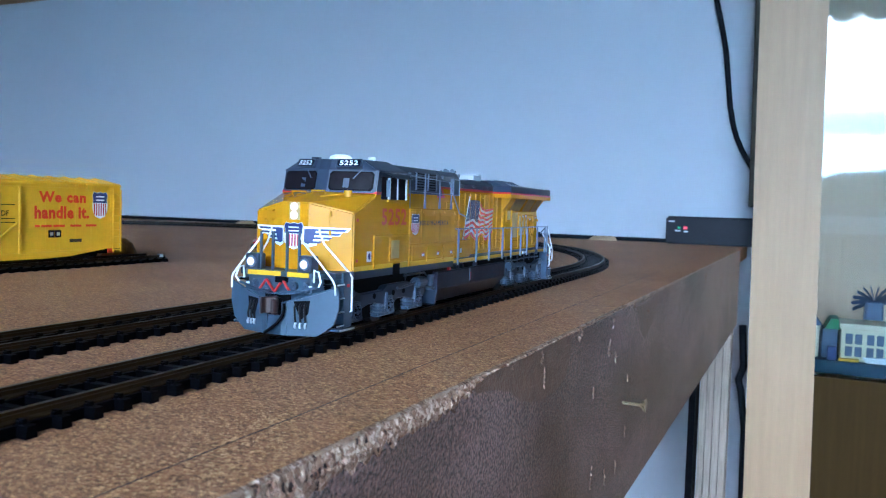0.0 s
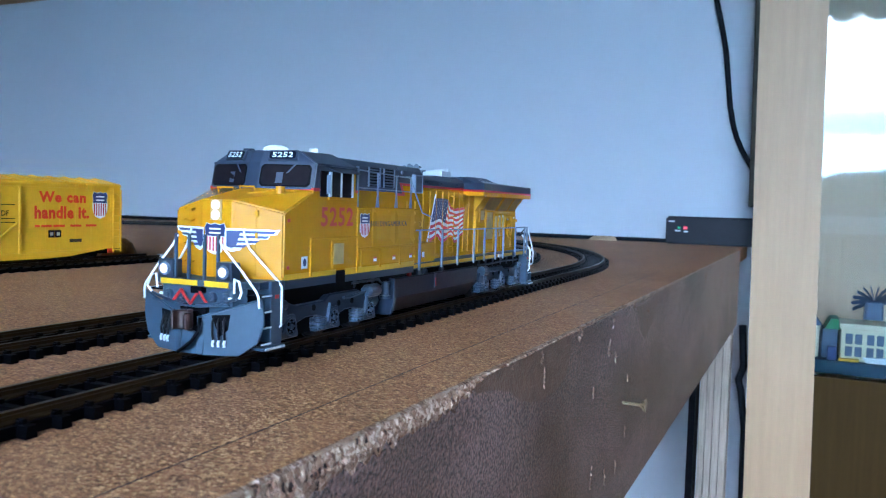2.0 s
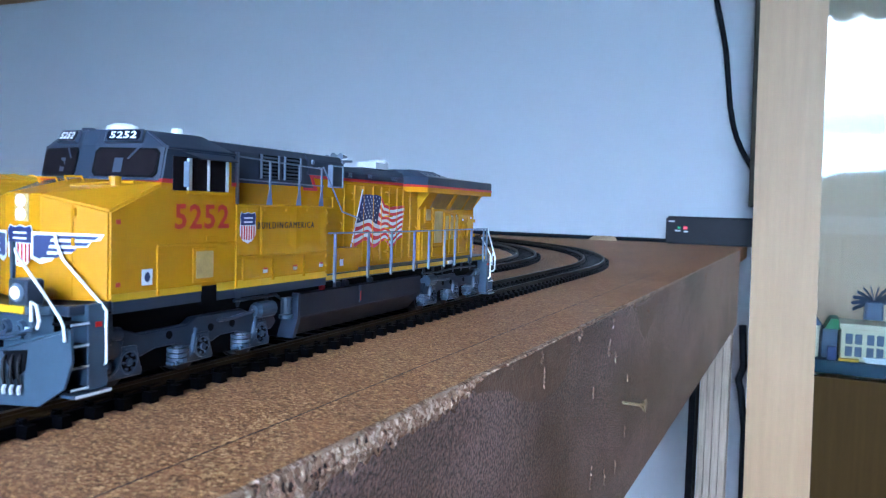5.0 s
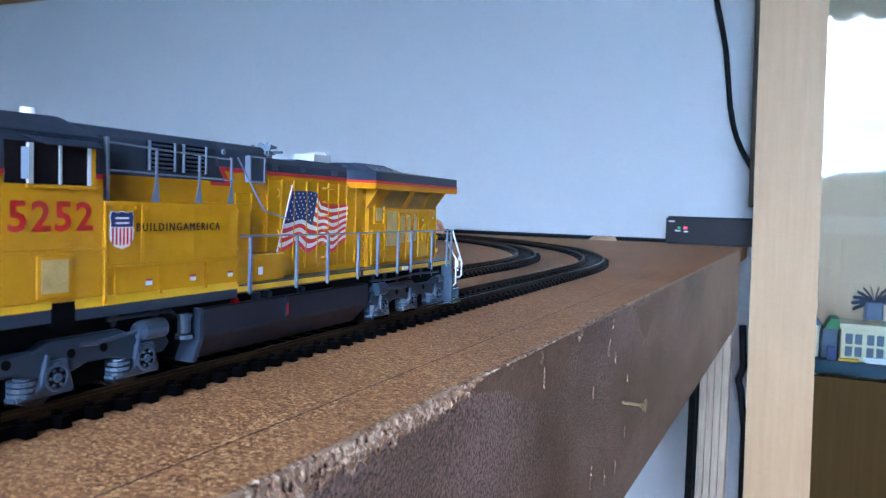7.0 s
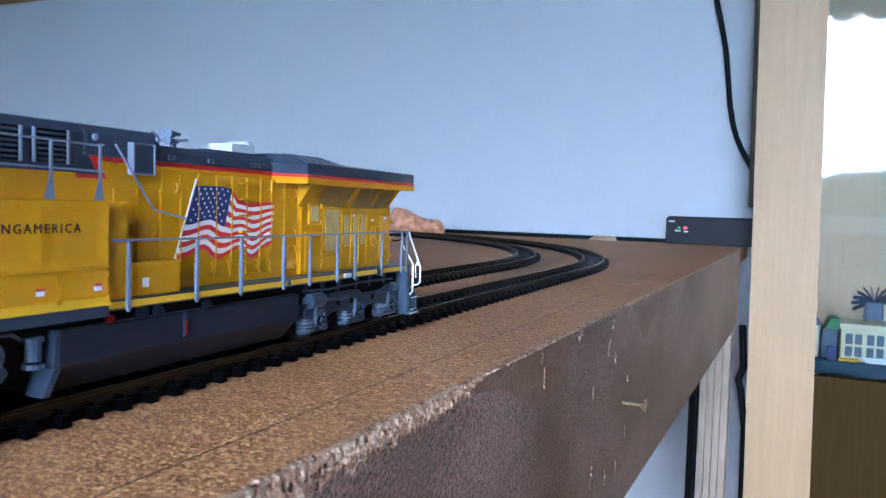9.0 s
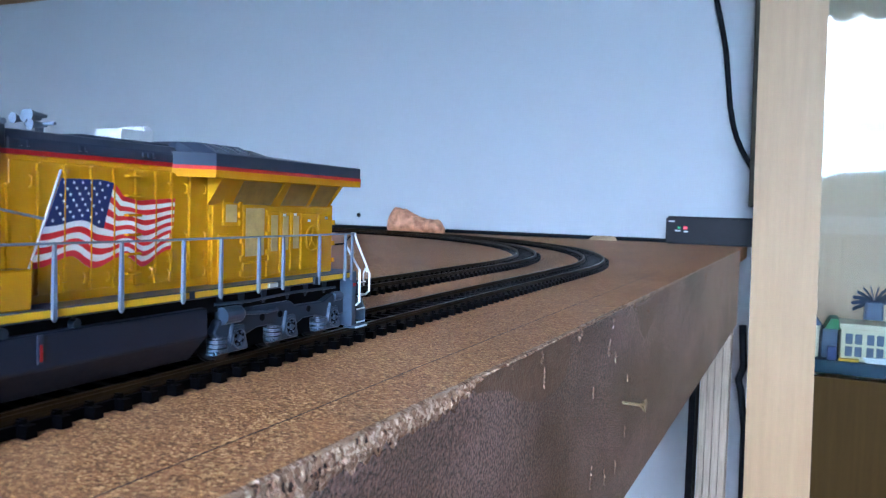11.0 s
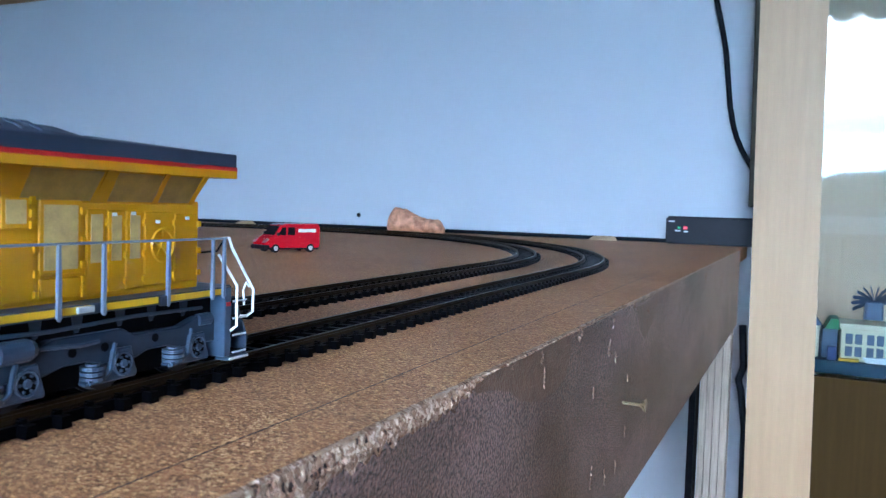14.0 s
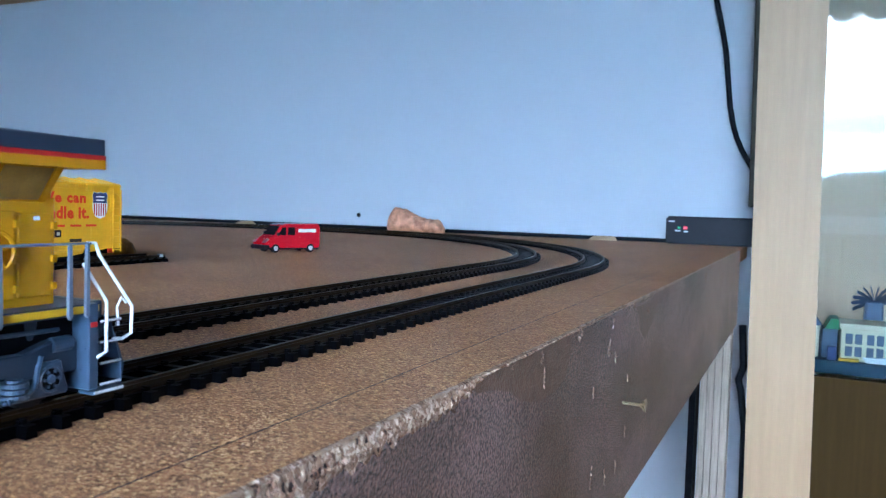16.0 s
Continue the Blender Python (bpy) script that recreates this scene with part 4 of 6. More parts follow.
            part("warning_label", box(B(), (a + b) / 2 + 2.2, (a + b) / 2 + 4.0, *yb(0.0, 0.2), 27.6, 28.8), WHITE, dr, "white and red warning label")
            part("warning_label", box(B(), (a + b) / 2 + 2.2, (a + b) / 2 + 4.0, *yb(0.0, 0.24), 28.5, 28.95), RED, dr)
            for z in (25.6, 27.6, 30.4):
                part("hinge", box(B(), b - 0.3, b + 0.5, *yb(0.2, 0.55), z, z + 0.8), YELLOW, dr)
        part("panel_trim", box(B(), 39.6, 80.5, *yb(-0.1, 0.45), 31.75, 32.35), YELLOW, eb, bevel=0.1)
        part("panel_trim", box(B(), 48.9, 49.5, *yb(-0.1, 0.28), 32.4, 44.9), YELLOW, eb, bevel=0.1)
        part("panel_trim", box(B(), 38.9, 39.6, *yb(-0.1, 0.5), 24.8, 45.0), YELLOW, eb, bevel=0.1)
        bm = B()
        for x in (40.6, 43.5, 47.3, 50.4, 60, 70, 80):
            box(bm, x - 0.25, x + 0.25, *yb(0.1, 0.45), 43.7, 44.2)
        for z in (34, 37, 40, 43):
            box(bm, 80.2, 80.8, *yb(0.0, 0.4), z, z + 0.6)
        part("bolt", bm, YELLOW, eb)
        part("inner_box", box(B(), 80.6, 87, min(s * 17.0, s * 10), max(s * 17.0, s * 10), 25, 45.0), YELLOW, eb, bevel=0.2)
        r, u = ((1, 0, 0), (0, 0, 1)) if s < 0 else ((-1, 0, 0), (0, 0, 1))
        lettering("5252", RED, lo, (27.2, s * 18.40, 42.15), r, u, 18.3, 5.7, "road_number", "large dark red road number", spacing=1.12, bold=0.022)
        lettering("BUILDINGAMERICA", BLACK, eb, (60.3, s * 18.58, 39.9), r, u, 26.0, 1.75, "slogan", "small black slogan", spacing=1.35, heavy=0.16)
        shield(eb, (lambda a, b: (43.4 + a, -18.62, 39.4 + b)) if s < 0 else (lambda a, b: (43.4 - a, 18.62, 39.4 + b)), 6.4, 7.8)
    # long hood
    low_hood = part("hood", box(B(), 39, 213, -11, 11, 24.9, 53.5), YELLOW, lo, bevel=0.2)
    part("hood_roof", prism(B(), [(-11.02, 50.5), (11.02, 50.5), (11.02, 58.6), (9.2, 60.8), (-9.2, 60.8), (-11.02, 58.6)], "x", 38.5, 81), GREY, lo, "dark grey forward hood roof", bevel=0.25)
    part("hood_roof", prism(B(), [(-11.02, 54.3), (11.02, 54.3), (11.02, 58.8), (9.2, 60.8), (-9.2, 60.8), (-11.02, 58.8)], "x", 81.3, 102), GREY, lo, bevel=0.25)
    part("hood_roof", prism(B(), [(-11.02, 54.2), (11.02, 54.2), (11.02, 56.4), (9.0, 58.2), (-9.0, 58.2), (-11.02, 56.4)], "x", 102.3, 160), GREY, lo, bevel=0.25)
    for s in (-1, 1):
        def yb(a, b):
            return (min(s * (11 + a), s * (11 + b)), max(s * (11 + a), s * (11 + b)))
        part("red_band", box(B(), 86, 144.5, *yb(0.0, 0.12), 53.4, 54.3), RED, low_hood, "thin red band")
        part("red_band", slab(B(), [(84.9, s * 11.05, 50.0), (86.6, s * 11.05, 50.0), (83.6, s * 11.05, 54.35), (82.0, s * 11.05, 54.35)][::-s], 0, 0.1), RED, low_hood)
        part("red_band", slab(B(), [(79, s * 11.05, 49.7), (86.6, s * 11.05, 49.7), (86.2, s * 11.05, 50.5), (79, s * 11.05, 50.5)][::-s], 0, 0.08), RED, low_hood)
        part("red_band", slab(B(), [(82.5, s * 11.05, 53.5), (86.2, s * 11.05, 53.5), (86.2, s * 11.05, 54.35), (82.5, s * 11.05, 54.35)][::-s], 0, 0.09), RED, low_hood)
        part("grey_field", slab(B(), [(79, s * 11.02, 50.4), (85.2, s * 11.02, 50.4), (82.4, s * 11.02, 54.4), (79, s * 11.02, 54.4)][::-s], 0, 0.05), GREY, low_hood)
        for a, b in ((57.8, 66.3), (68.6, 76.9)):
            g = part("intake_frame", box(B(), a, b, *yb(0.0, 0.5), 52.4, 58.7), DARK, low_hood)
            part("frame_side", box(B(), a, a + 0.6, *yb(0.2, 0.9), 52.2, 58.8), RAILGREY, g, bevel=0.1)
            part("frame_side", box(B(), b - 0.6, b, *yb(0.2, 0.9), 52.2, 58.8), RAILGREY, g, bevel=0.1)
            for k in range(6):
                z = 52.6 + k * 1.0
                part("louvre", prism(B(), [(s * 11.3, z + 0.5), (s * 11.9, z), (s * 11.9, z + 0.25), (s * 11.3, z + 0.75)], "x", a + 1, b - 1), GREY, g)
        # hood doors with seams, latches and hinges
        edges = [88, 95, 102, 108.5, 114.5, 121, 127, 133, 139, 144, 150, 157]
        for a, b in zip(edges, edges[1:]):
            tall = 52.4 if a > 101 else 48.0
            d = part("hood_door", box(B(), a + 0.35, b - 0.35, *yb(-0.05, 0.36), 26.8, tall), YELLOW, low_hood, bevel=0.16)
            for z in ((29.5, 34.5, 41, 46.5) if b < 107 or b > 145 else (27.4, 50.4)):
                part("hinge", box(B(), b - 0.6, b + 0.6, *yb(0.1, 0.95), z, z + 1.5), YELLOW, d)
        for a, b in zip(edges, edges[1:]):
            for z in ((38.0,) if a < 101 else (27.6, 31.5, 36.0, 47.5) if a < 107 or a > 138 else (28.4,)):
                part("latch", tube(B(), [((a + b) / 2 + 1.4, s * 11.3, z), ((a + b) / 2 + 1.4, s * 12.0, z + 0.2), ((a + b) / 2 + 1.4, s * 12.0, z + 1.9), ((a + b) / 2 + 1.4, s * 11.3, z + 2.1)], 0.19, 6), YELLOW, low_hood, smooth=True)
            part("door_seam", box(B(), b - 0.12, b + 0.12, *yb(0.0, 0.62), 26.8, 52.0 if a > 101 else 47.8), YELLOW, low_hood)
        for x in (104.5, 106.2, 118.0, 119.6, 135.0, 136.6, 138.2):
            part("rivet", box(B(), x, x + 0.7, *yb(0.0, 0.5), 55.0, 56.0), GREY, low_hood)
        x = 131.8
        for z in (29.6, 33.8, 38, 42.2, 46.4, 50.6):
            part("grab_iron", tube(B(), [(x - 1.9, s * 11.2, z), (x - 1.9, s * 12.3, z), (x + 1.9, s * 12.3, z), (x + 1.9, s * 11.2, z)], 0.3, 6), YELLOW, low_hood)
        part("cover_box", box(B(), 92.9, 98.8, *yb(0.0, 1.4), 51.3, 57.6), GREY, low_hood, "grey cover box", bevel=0.2)
        for a, b, z0, z1 in ((92.4, 93.0, 51.0, 57.9), (98.6, 99.0, 51.0, 57.9), (93.0, 98.6, 57.5, 57.9), (93.0, 98.6, 51.0, 51.4)):
            part("cover_frame", box(B(), a, b, *yb(0.0, 1.75), z0, z1), RAILGREY, low_hood, bevel=0.08)
        part("tool_box", box(B(), 88.3, 103.2, min(s * 16.6, s * 11.1), max(s * 16.6, s * 11.1), 25.0, 32.4), YELLOW, lo, "yellow tool box on the walkway", bevel=0.3)
        part("label_frame", box(B(), 90.3, 94.1, min(s * 16.55, s * 16.72), max(s * 16.55, s * 16.72), 26.4, 30.4), YELLOW, lo, bevel=0.06)
        part("warning_label", box(B(), 91.2, 93.2, min(s * 16.6, s * 16.75), max(s * 16.6, s * 16.75), 27.0, 29.0), WHITE, lo, "white and red warning label")
        part("stay_rod", tube(B(), [(88.0, s * 12.2, 57.0), (98.0, s * 13.2, 43.5), (108, s * 13.6, 41.5)], 0.26, 6), RAILGREY, lo)
        # flag on the hood side
        flag(low_hood, s)
    # roof details
    ex = part("exhaust_stack", prism(B(), [(135.5, 58.8), (145.5, 58.8), (145.5, 61.4), (145.1, 62.0), (143, 62.0), (142.6, 61.5), (135.7, 61.5)], "y", -4.2, 3.6), SILVER, lo, "pale metal exhaust stack", bevel=0.15)
    part("stack_rim", box(B(), 143.0, 145.3, -3.6, 3.0, 61.9, 62.6), SILVER, ex, bevel=0.1)
    part("stack_base", box(B(), 122, 150, -7, 7, 58.0, 58.9), GREY, lo, bevel=0.2)
    bm = B()
    for dx, dy, z in ((0, 3.4, 61.5), (1.4, 1.8, 62.3), (0, 0.2, 61.7), (-1.0, -2.6, 62.0), (0.4, -1.0, 60.3)):
        disc(bm, (114.5 + dx, dy, z), (1, 0, 0), 1.15, 0.8, 14, 0.9)
        disc(bm, (115.3 + dx, dy, z), (1, 0, 0), 0.8, 3.2, 12, 0.4)
    tube(bm, [(118, -4.5, 60.6), (118, 4, 60.6)], 0.4, 6)
    box(bm, 117.4, 118.6, -0.6, 0.6, 58.0, 60.8)
    part("horn", bm, RAILGREY, lo, "grey multi-chime roof horn")
    part("lamp_housing", disc(disc(B(), (83.5, -11, 58.2), (0, -1, 0), 0.7, 0.5, 12), (101.4, -10.6, 59.2), (0, -1, 0), 0.6, 0.6, 12), RAILGREY, lo)
    # handrails along the forward hood, on the equipment box
    for s in (-1, 1):
        for x in (54.5, 68.0, 79.4):
            foot = hull(B(), [(x - 0.25, s * 17.3, 50.0), (x + 0.25, s * 17.3, 50.0), (x - 1.7, s * 17.3, 45.2), (x + 0.9, s * 17.3, 45.2), (x, s * 16.6, 45.2), (x, s * 16.9, 50.0)])
            part("stanchion", box(foot, x - 0.25, x + 0.25, min(s * 16.9, s * 17.35), max(s * 16.9, s * 17.35), 49.8, 56.4), RAILGREY, lo)
        part("handrail", tube(B(), [(41.0, s * 17.2, 57.0), (60, s * 17.2, 56.4), (79.4, s * 17.2, 56.0), (84, s * 13.0, 56.6)], 0.2, 6), RAILGREY, lo)
        part("handrail", tube(B(), [(41.0, s * 17.2, 51.4), (80.2, s * 17.2, 51.0)], 0.2, 6), RAILGREY, lo)
        part("stanchion", box(B(), 40.4, 41.2, min(s * 17.6, s * 16.8), max(s * 17.6, s * 16.8), 45.2, 58), RAILGREY, lo)
        # main walkway handrail
        for x in (86.0, 106.5, 122.6, 140.6, 153.4, 168.2, 178.8, 196.6, 211.2, 215.2):
            y = s * 17.8
            part("stanchion", prism(B(), [(x - 0.28, 36.9), (x + 0.28, 36.9), (x + 0.48, 23.0), (x, 22.4), (x - 0.48, 23.0)], "y", min(y, y + s * 0.7), max(y, y + s * 0.7)), RAILGREY, lo)
        part("handrail", tube(B(), [(80.2, s * 18.2, 37.3), (120, s * 18.2, 37.0), (216, s * 18.2, 36.9)], 0.27, 6), RAILGREY, lo)
    radiator(lo)
    front_end(lo)
    rear_end(lo)
    # fuel tank
    tank = part("fuel_tank", prism(B(), [(-16, 20.2), (-16, 13.4), (-10.5, 7.2), (10.5, 7.2), (16, 13.4), (16, 20.2)], "x", 70.5, 151.5), TANK, lo, "dark grey fuel tank", bevel=0.3)
    for s in (-1, 1):
        part("tank_end", prism(B(), [(67.2, 8.0), (68.6, 8.0), (71, 12.5), (71, 20.4), (70, 20.4), (69.6, 13)], "y", min(s * 16.3, s * 11), max(s * 16.3, s * 11)), GREY, tank)
        part("fuel_gauge", box(B(), 104.6, 105.8, min(s * 16, s * 16.4), max(s * 16, s * 16.4), 14.6, 20.0), GREY, tank, "fuel gauge with red marks")
        part("gauge_mark", box(B(), 104.9, 105.5, min(s * 16.4, s * 16.5), max(s * 16.4, s * 16.5), 15.0, 18.2), RED, tank)
        bm = B()
        disc(bm, (66.5, s * 14.5, 15), (0, 0, 1), 1.5, 3.6, 12)
        disc(bm, (66.5, s * 14.5, 13.6), (0, 0, 1), 2.0, 1.0, 12)
        disc(bm, (66.5, s * 14.5, 18.6), (0, 0, 1), 1.9, 0.9, 12)
        part("valve", bm, UNDER, tank, "fuel valve")
        bm = B()
        box(bm, 92, 95, min(s * 15, s * 12), max(s * 15, s * 12), 20, 22)
        disc(bm, (98, s * 14, 21), (0, s, 0), 1.2, 1.6, 10)
        disc(bm, (114, s * 14, 21), (0, s, 0), 1.0, 1.6, 10)
        part("pipe_fitting", bm, GREY, tank)
        part("filler_cap", disc(B(), (84, s * 14.6, 20.8), (0, s, 0), 1.0, 1.0, 10), RED, tank, "red filler cap")
    for s in (-1, 1):
        def yb(a, b):
            return (min(s * a, s * b), max(s * a, s * b))
        for x in (46, 58, 158, 166.5, 176, 187, 196, 206):
            br = part("bracket", prism(B(), [(x - 1.5, 23.0), (x + 1.5, 23.0), (x + 1.1, 20.4), (x + 0.3, 18.9), (x - 0.7, 18.9), (x - 1.2, 20.6)], "y", *yb(12.4, 14.2)), FRAMEGREY, lo, bevel=0.15)
        part("pipe", tube(B(), [(44, s * 14.2, 20.6), (62, s * 14.2, 20.6), (66, s * 13.4, 18.4)], 0.45, 6), UNDER, lo)
        part("pipe", tube(B(), [(156, s * 14.0, 20.4), (170, s * 14.4, 20.0), (190, s * 14.4, 20.6), (212, s * 14.2, 20.2)], 0.45, 6), UNDER, lo)
        part("sill_fitting", box(B(), 172.5, 176.5, *yb(17.5, 18.4), 23.4, 24.6), SILVER, walkway, bevel=0.15)
        part("sill_fitting", box(B(), 194.3, 197.2, *yb(17.5, 18.3), 22.6, 24.8), FRAMEGREY, walkway, bevel=0.15)
    truck(lo, (7.4, 30.2, 53.0), False)
    truck(lo, (163.0, 185.8, 208.6), True)
    wheels = []
    for ax in (7.4, 30.2, 53.0, 163.0, 185.8, 208.6):
        bm = B()
        for s in (-1, 1):
            disc(bm, (0, s * 7.3, 0), (0, s, 0), 6.6, 0.6, 28)
            disc(bm, (0, s * 7.9, 0), (0, s, 0), 6.0, 2.6, 28, 5.85)
            for k in range(5):
                a = k * 2 * math.pi / 5
                disc(bm, (3.2 * math.cos(a), s * 10.4, 3.2 * math.sin(a)), (0, s, 0), 0.8, 0.35, 8)
        disc(bm, (0, -12.5, 0), (0, 1, 0), 1.1, 25, 10)
        w = part("wheelset", bm, STEEL, lo, "dark steel wheelset")
        w.location = (ax * U, 0, 11.0 * U)
        wheels.append((w, ax))
    return lo, wheels


def flag(parent, s):
    """A waving striped flag painted on the hood side."""
    y = s * 11.4
    def wave(u, knots):
        for (u0, z0), (u1, z1) in zip(knots, knots[1:]):
            if u <= u1:
                return z0 + (z1 - z0) * (0.5 - 0.5 * math.cos(math.pi * (u - u0) / (u1 - u0)))
        return knots[-1][1]
    def P(u, v, lift=0.0):
        # u runs along the flag, v downwards; the upper and the lower hem wave in their own way
        x = 113.6 + 31.5 * u - 7.0 * v * (1 - 0.9 * u) + 0.7 * math.sin(12 * u) * v
        top = wave(u, ((0, 0), (0.3, 0.1), (0.42, -0.4), (0.52, -3.3), (0.65, -4.0), (0.8, -3.6), (1.0, -3.3)))
        low = wave(u, ((0, -17.6), (0.25, -15.4), (0.42, -18.2), (0.6, -15.8), (0.74, -18.6), (1.0, -15.0)))
        z = 49.4 + top * (1 - v) + low * v
        return (x, y + s * lift, z)
    def strip(bm, u0, u1, v0, v1, lift, n=26):
        top = [bm.verts.new(P(u0 + (u1 - u0) * i / n, v0, lift)) for i in range(n + 1)]
        low = [bm.verts.new(P(u0 + (u1 - u0) * i / n, v1, lift)) for i in range(n + 1)]
        for i in range(n):
            bm.faces.new((top[i], low[i], low[i + 1], top[i + 1]) if s < 0 else (top[i], top[i + 1], low[i + 1], low[i]))
    bm = B()
    strip(bm, 0, 1, 0, 1, 0.0)
    f = part("flag", bm, WHITE, parent, "waving flag with red and white stripes and a starred blue corner")
    bm = B()
    for k in range(0, 13, 2):
        strip(bm, 0, 1, k / 13, (k + 1) / 13, 0.06)
    part("flag_stripe", bm, FLAGRED, f)
    bm = B()
    strip(bm, 0, 0.42, 0, 7 / 13, 0.12, 14)
    part("flag_canton", bm, BLUE, f)
    bm = B()
    for r in range(7):
        for c in range(6):
            u = 0.035 + 0.068 * c + (0.034 if r % 2 else 0)
            if u > 0.4:
                continue
            v = 0.045 + r * 0.072
            x, yy, z = P(u, v, 0.18)
            bm.faces.new([bm.verts.new((x + q * math.cos(t) * s * -1, yy, z + q * math.sin(t))) for t, q in ((math.pi / 2 + i * math.pi / 5, 0.42 if i % 2 == 0 else 0.2) for i in range(10))])
    part("flag_star", bm, WHITE, f)
    part("flag_pole", tube(B(), [(113.4, y + s * 0.2, 51.0), (106.4, y + s * 0.2, 32.0)], 0.22, 6), SILVER, f)


def radiator(lo):
    """The rear hood under wide radiator wings, with sloping screens, braces, doors and the brake wheel."""
    wing = [(144.6, -11), (151.4, -18), (219.6, -18), (219.6, 18), (151.4, 18), (144.6, 11)]
    body = part("radiator_wing", prism(B(), wing, "z", 51.4, 57.2), GREY, lo, "grey radiator wing with red and yellow bands", bevel=0.2)
    def ring(z0, z1, out):
        o = out
        return prism(B(), [(144.4 - o, -11), (151.3, -18 - o), (219.6 + o, -18 - o), (219.6 + o, 18 + o), (151.3, 18 + o), (144.4 - o, 11)], "z", z0, z1)
    part("yellow_band", ring(51.3, 53.15, 0.06), YELLOW, body, "yellow lower band")
    part("red_band", ring(53.15, 54.05, 0.09), RED, body, "thin red band")
    part("radiator_top", hull(B(), [(146.5, -10, 57), (146.5, 10, 57), (149, -14.6, 57), (149, 14.6, 57), (148, -9, 59.6), (148, 9, 59.6), (152, -13, 59.5), (152, 13, 59.5), (172, -12, 59.2), (172, 12, 59.2), (178, -14, 57.2), (178, 14, 57.2), (152, -17.2, 57.2), (152, 17.2, 57.2), (176, -17.2, 57.2), (176, 17.2, 57.2)]), GREY, body, bevel=0.15)
    part("radiator_top", hull(B(), [(178, -17, 57.1), (178, 17, 57.1), (219, -17, 57.1), (219, 17, 57.1), (180, -12, 58.2), (180, 12, 58.2), (217, -12, 57.7), (217, 12, 57.7)]), GREY, body)
    for x in (151.5, 155.5, 159.5, 163.5):
        part("roof_rib", tube(B(), [(x, -9, 59.6), (x + 1.5, -13.4, 59.3), (x + 2.5, -16.2, 57.9)], 0.3, 5), GREY, body)
    for s in (-1, 1):
        def yb(a, b):
            return (min(s * a, s * b), max(s * a, s * b))
        part("rear_hood", box(B(), 157, 212.6, *yb(8, 12.4), 25, 45.5), YELLOW, lo, bevel=0.2)
        sl = part("sloping_screen", prism(B(), [(s * 11.0, 44.6), (s * 12.4, 44.6), (s * 16.4, 51.4), (s * 11.0, 51.4)], "x", 160, 210.5), YELLOW, lo)
        def onslope(x, t, lift):
            return (x, s * (12.4 + 4.0 * t + lift * 0.86), 44.6 + 6.8 * t - lift * 0.5)
        for a, b in ((164, 180), (184.5, 197.0), (198.8, 208.6)):
            pts = [onslope(a, 0.08, 0.08), onslope(b, 0.08, 0.08), onslope(b + 0.6, 0.95, 0.08), onslope(a, 0.95, 0.08)]
            part("screen_mesh", slab(B(), pts if s < 0 else pts[::-1], 0, 0.05), SLOPE, sl, "dull mesh screen")
        for x, w in ((158.5, 3.4), (182.3, 1.2), (197.9, 0.8), (210.2, 0.8)):
            bm = hull(B(), [(x - w, s * 12.3, 44.8), (x + w * 0.2, s * 12.3, 44.8), (x - w, s * 12.3, 51.3), (x - w, s * 16.9, 51.3), (x + w, s * 16.9, 51.3), (x + w, s * 12.3, 51.3)])
            part("brace", bm, YELLOW, sl)
        # doors and screens
        for a, b, z0, z1, scr in ((158.6, 167.2, 25.8, 37.6, False), (160.2, 166.4, 39.6, 46.0, True), (168.2, 178.0, 30.6, 45.2, True), (168.4, 178.2, 26.0, 30.0, False), (179.2, 184.2, 26.0, 43.4, True), (184.6, 189.2, 26.2, 43.2, True), (189.6, 194.4, 26.4, 43.2, True), (194.9, 203.6, 26.6, 43.0, False), (204.2, 211.6, 26.8, 42.6, False)):
            d = part("rear_door", box(B(), a, b, *yb(12.35, 13.0), z0, z1), YELLOW, lo, bevel=0.22)
            if scr:
                part("door_screen", box(B(), a + 1.0, b - 1.0, *yb(12.98, 13.08), z0 + (1.0 if z0 > 29 else 6.5), z1 - 1.0), TAN, d, "tan mesh screen")
            for t in (0.12, 0.45, 0.85):
                z = z0 + (z1 - z0) * t
                part("hinge", box(B(), b - 0.4, b + 0.6, *yb(12.7, 13.6), z - 0.7, z + 0.7), YELLOW, d)
        for x, z in ((185.6, 42.4), (190.8, 42.6), (198.0, 40.8), (207.4, 41.6)):
            part("warning_label", box(B(), x, x + 1.3, *yb(13.0, 13.12), z - 0.35, z + 0.35), WHITE, lo, "white and red warning label")
    # brake wheel
    bm = tube(B(), [(199.3 + 3.3 * math.cos(a), -14.0, 35.6 + 3.6 * math.sin(a)) for a in [i * math.pi / 12 for i in range(24)]], 0.42, 6, closed=True)
    for k in range(5):
        a = k * 2 * math.pi / 5 + 0.3
        tube(bm, [(199.3, -13.6, 35.6), (199.3 + 3.2 * math.cos(a), -14.0, 35.6 + 3.5 * math.sin(a))], 0.3, 5)
    disc(bm, (199.3, -12.8, 35.6), (0, -1, 0), 0.9, 1.5, 10)
    part("brake_wheel", bm, YELLOW, lo, "yellow hand brake wheel", smooth=False)


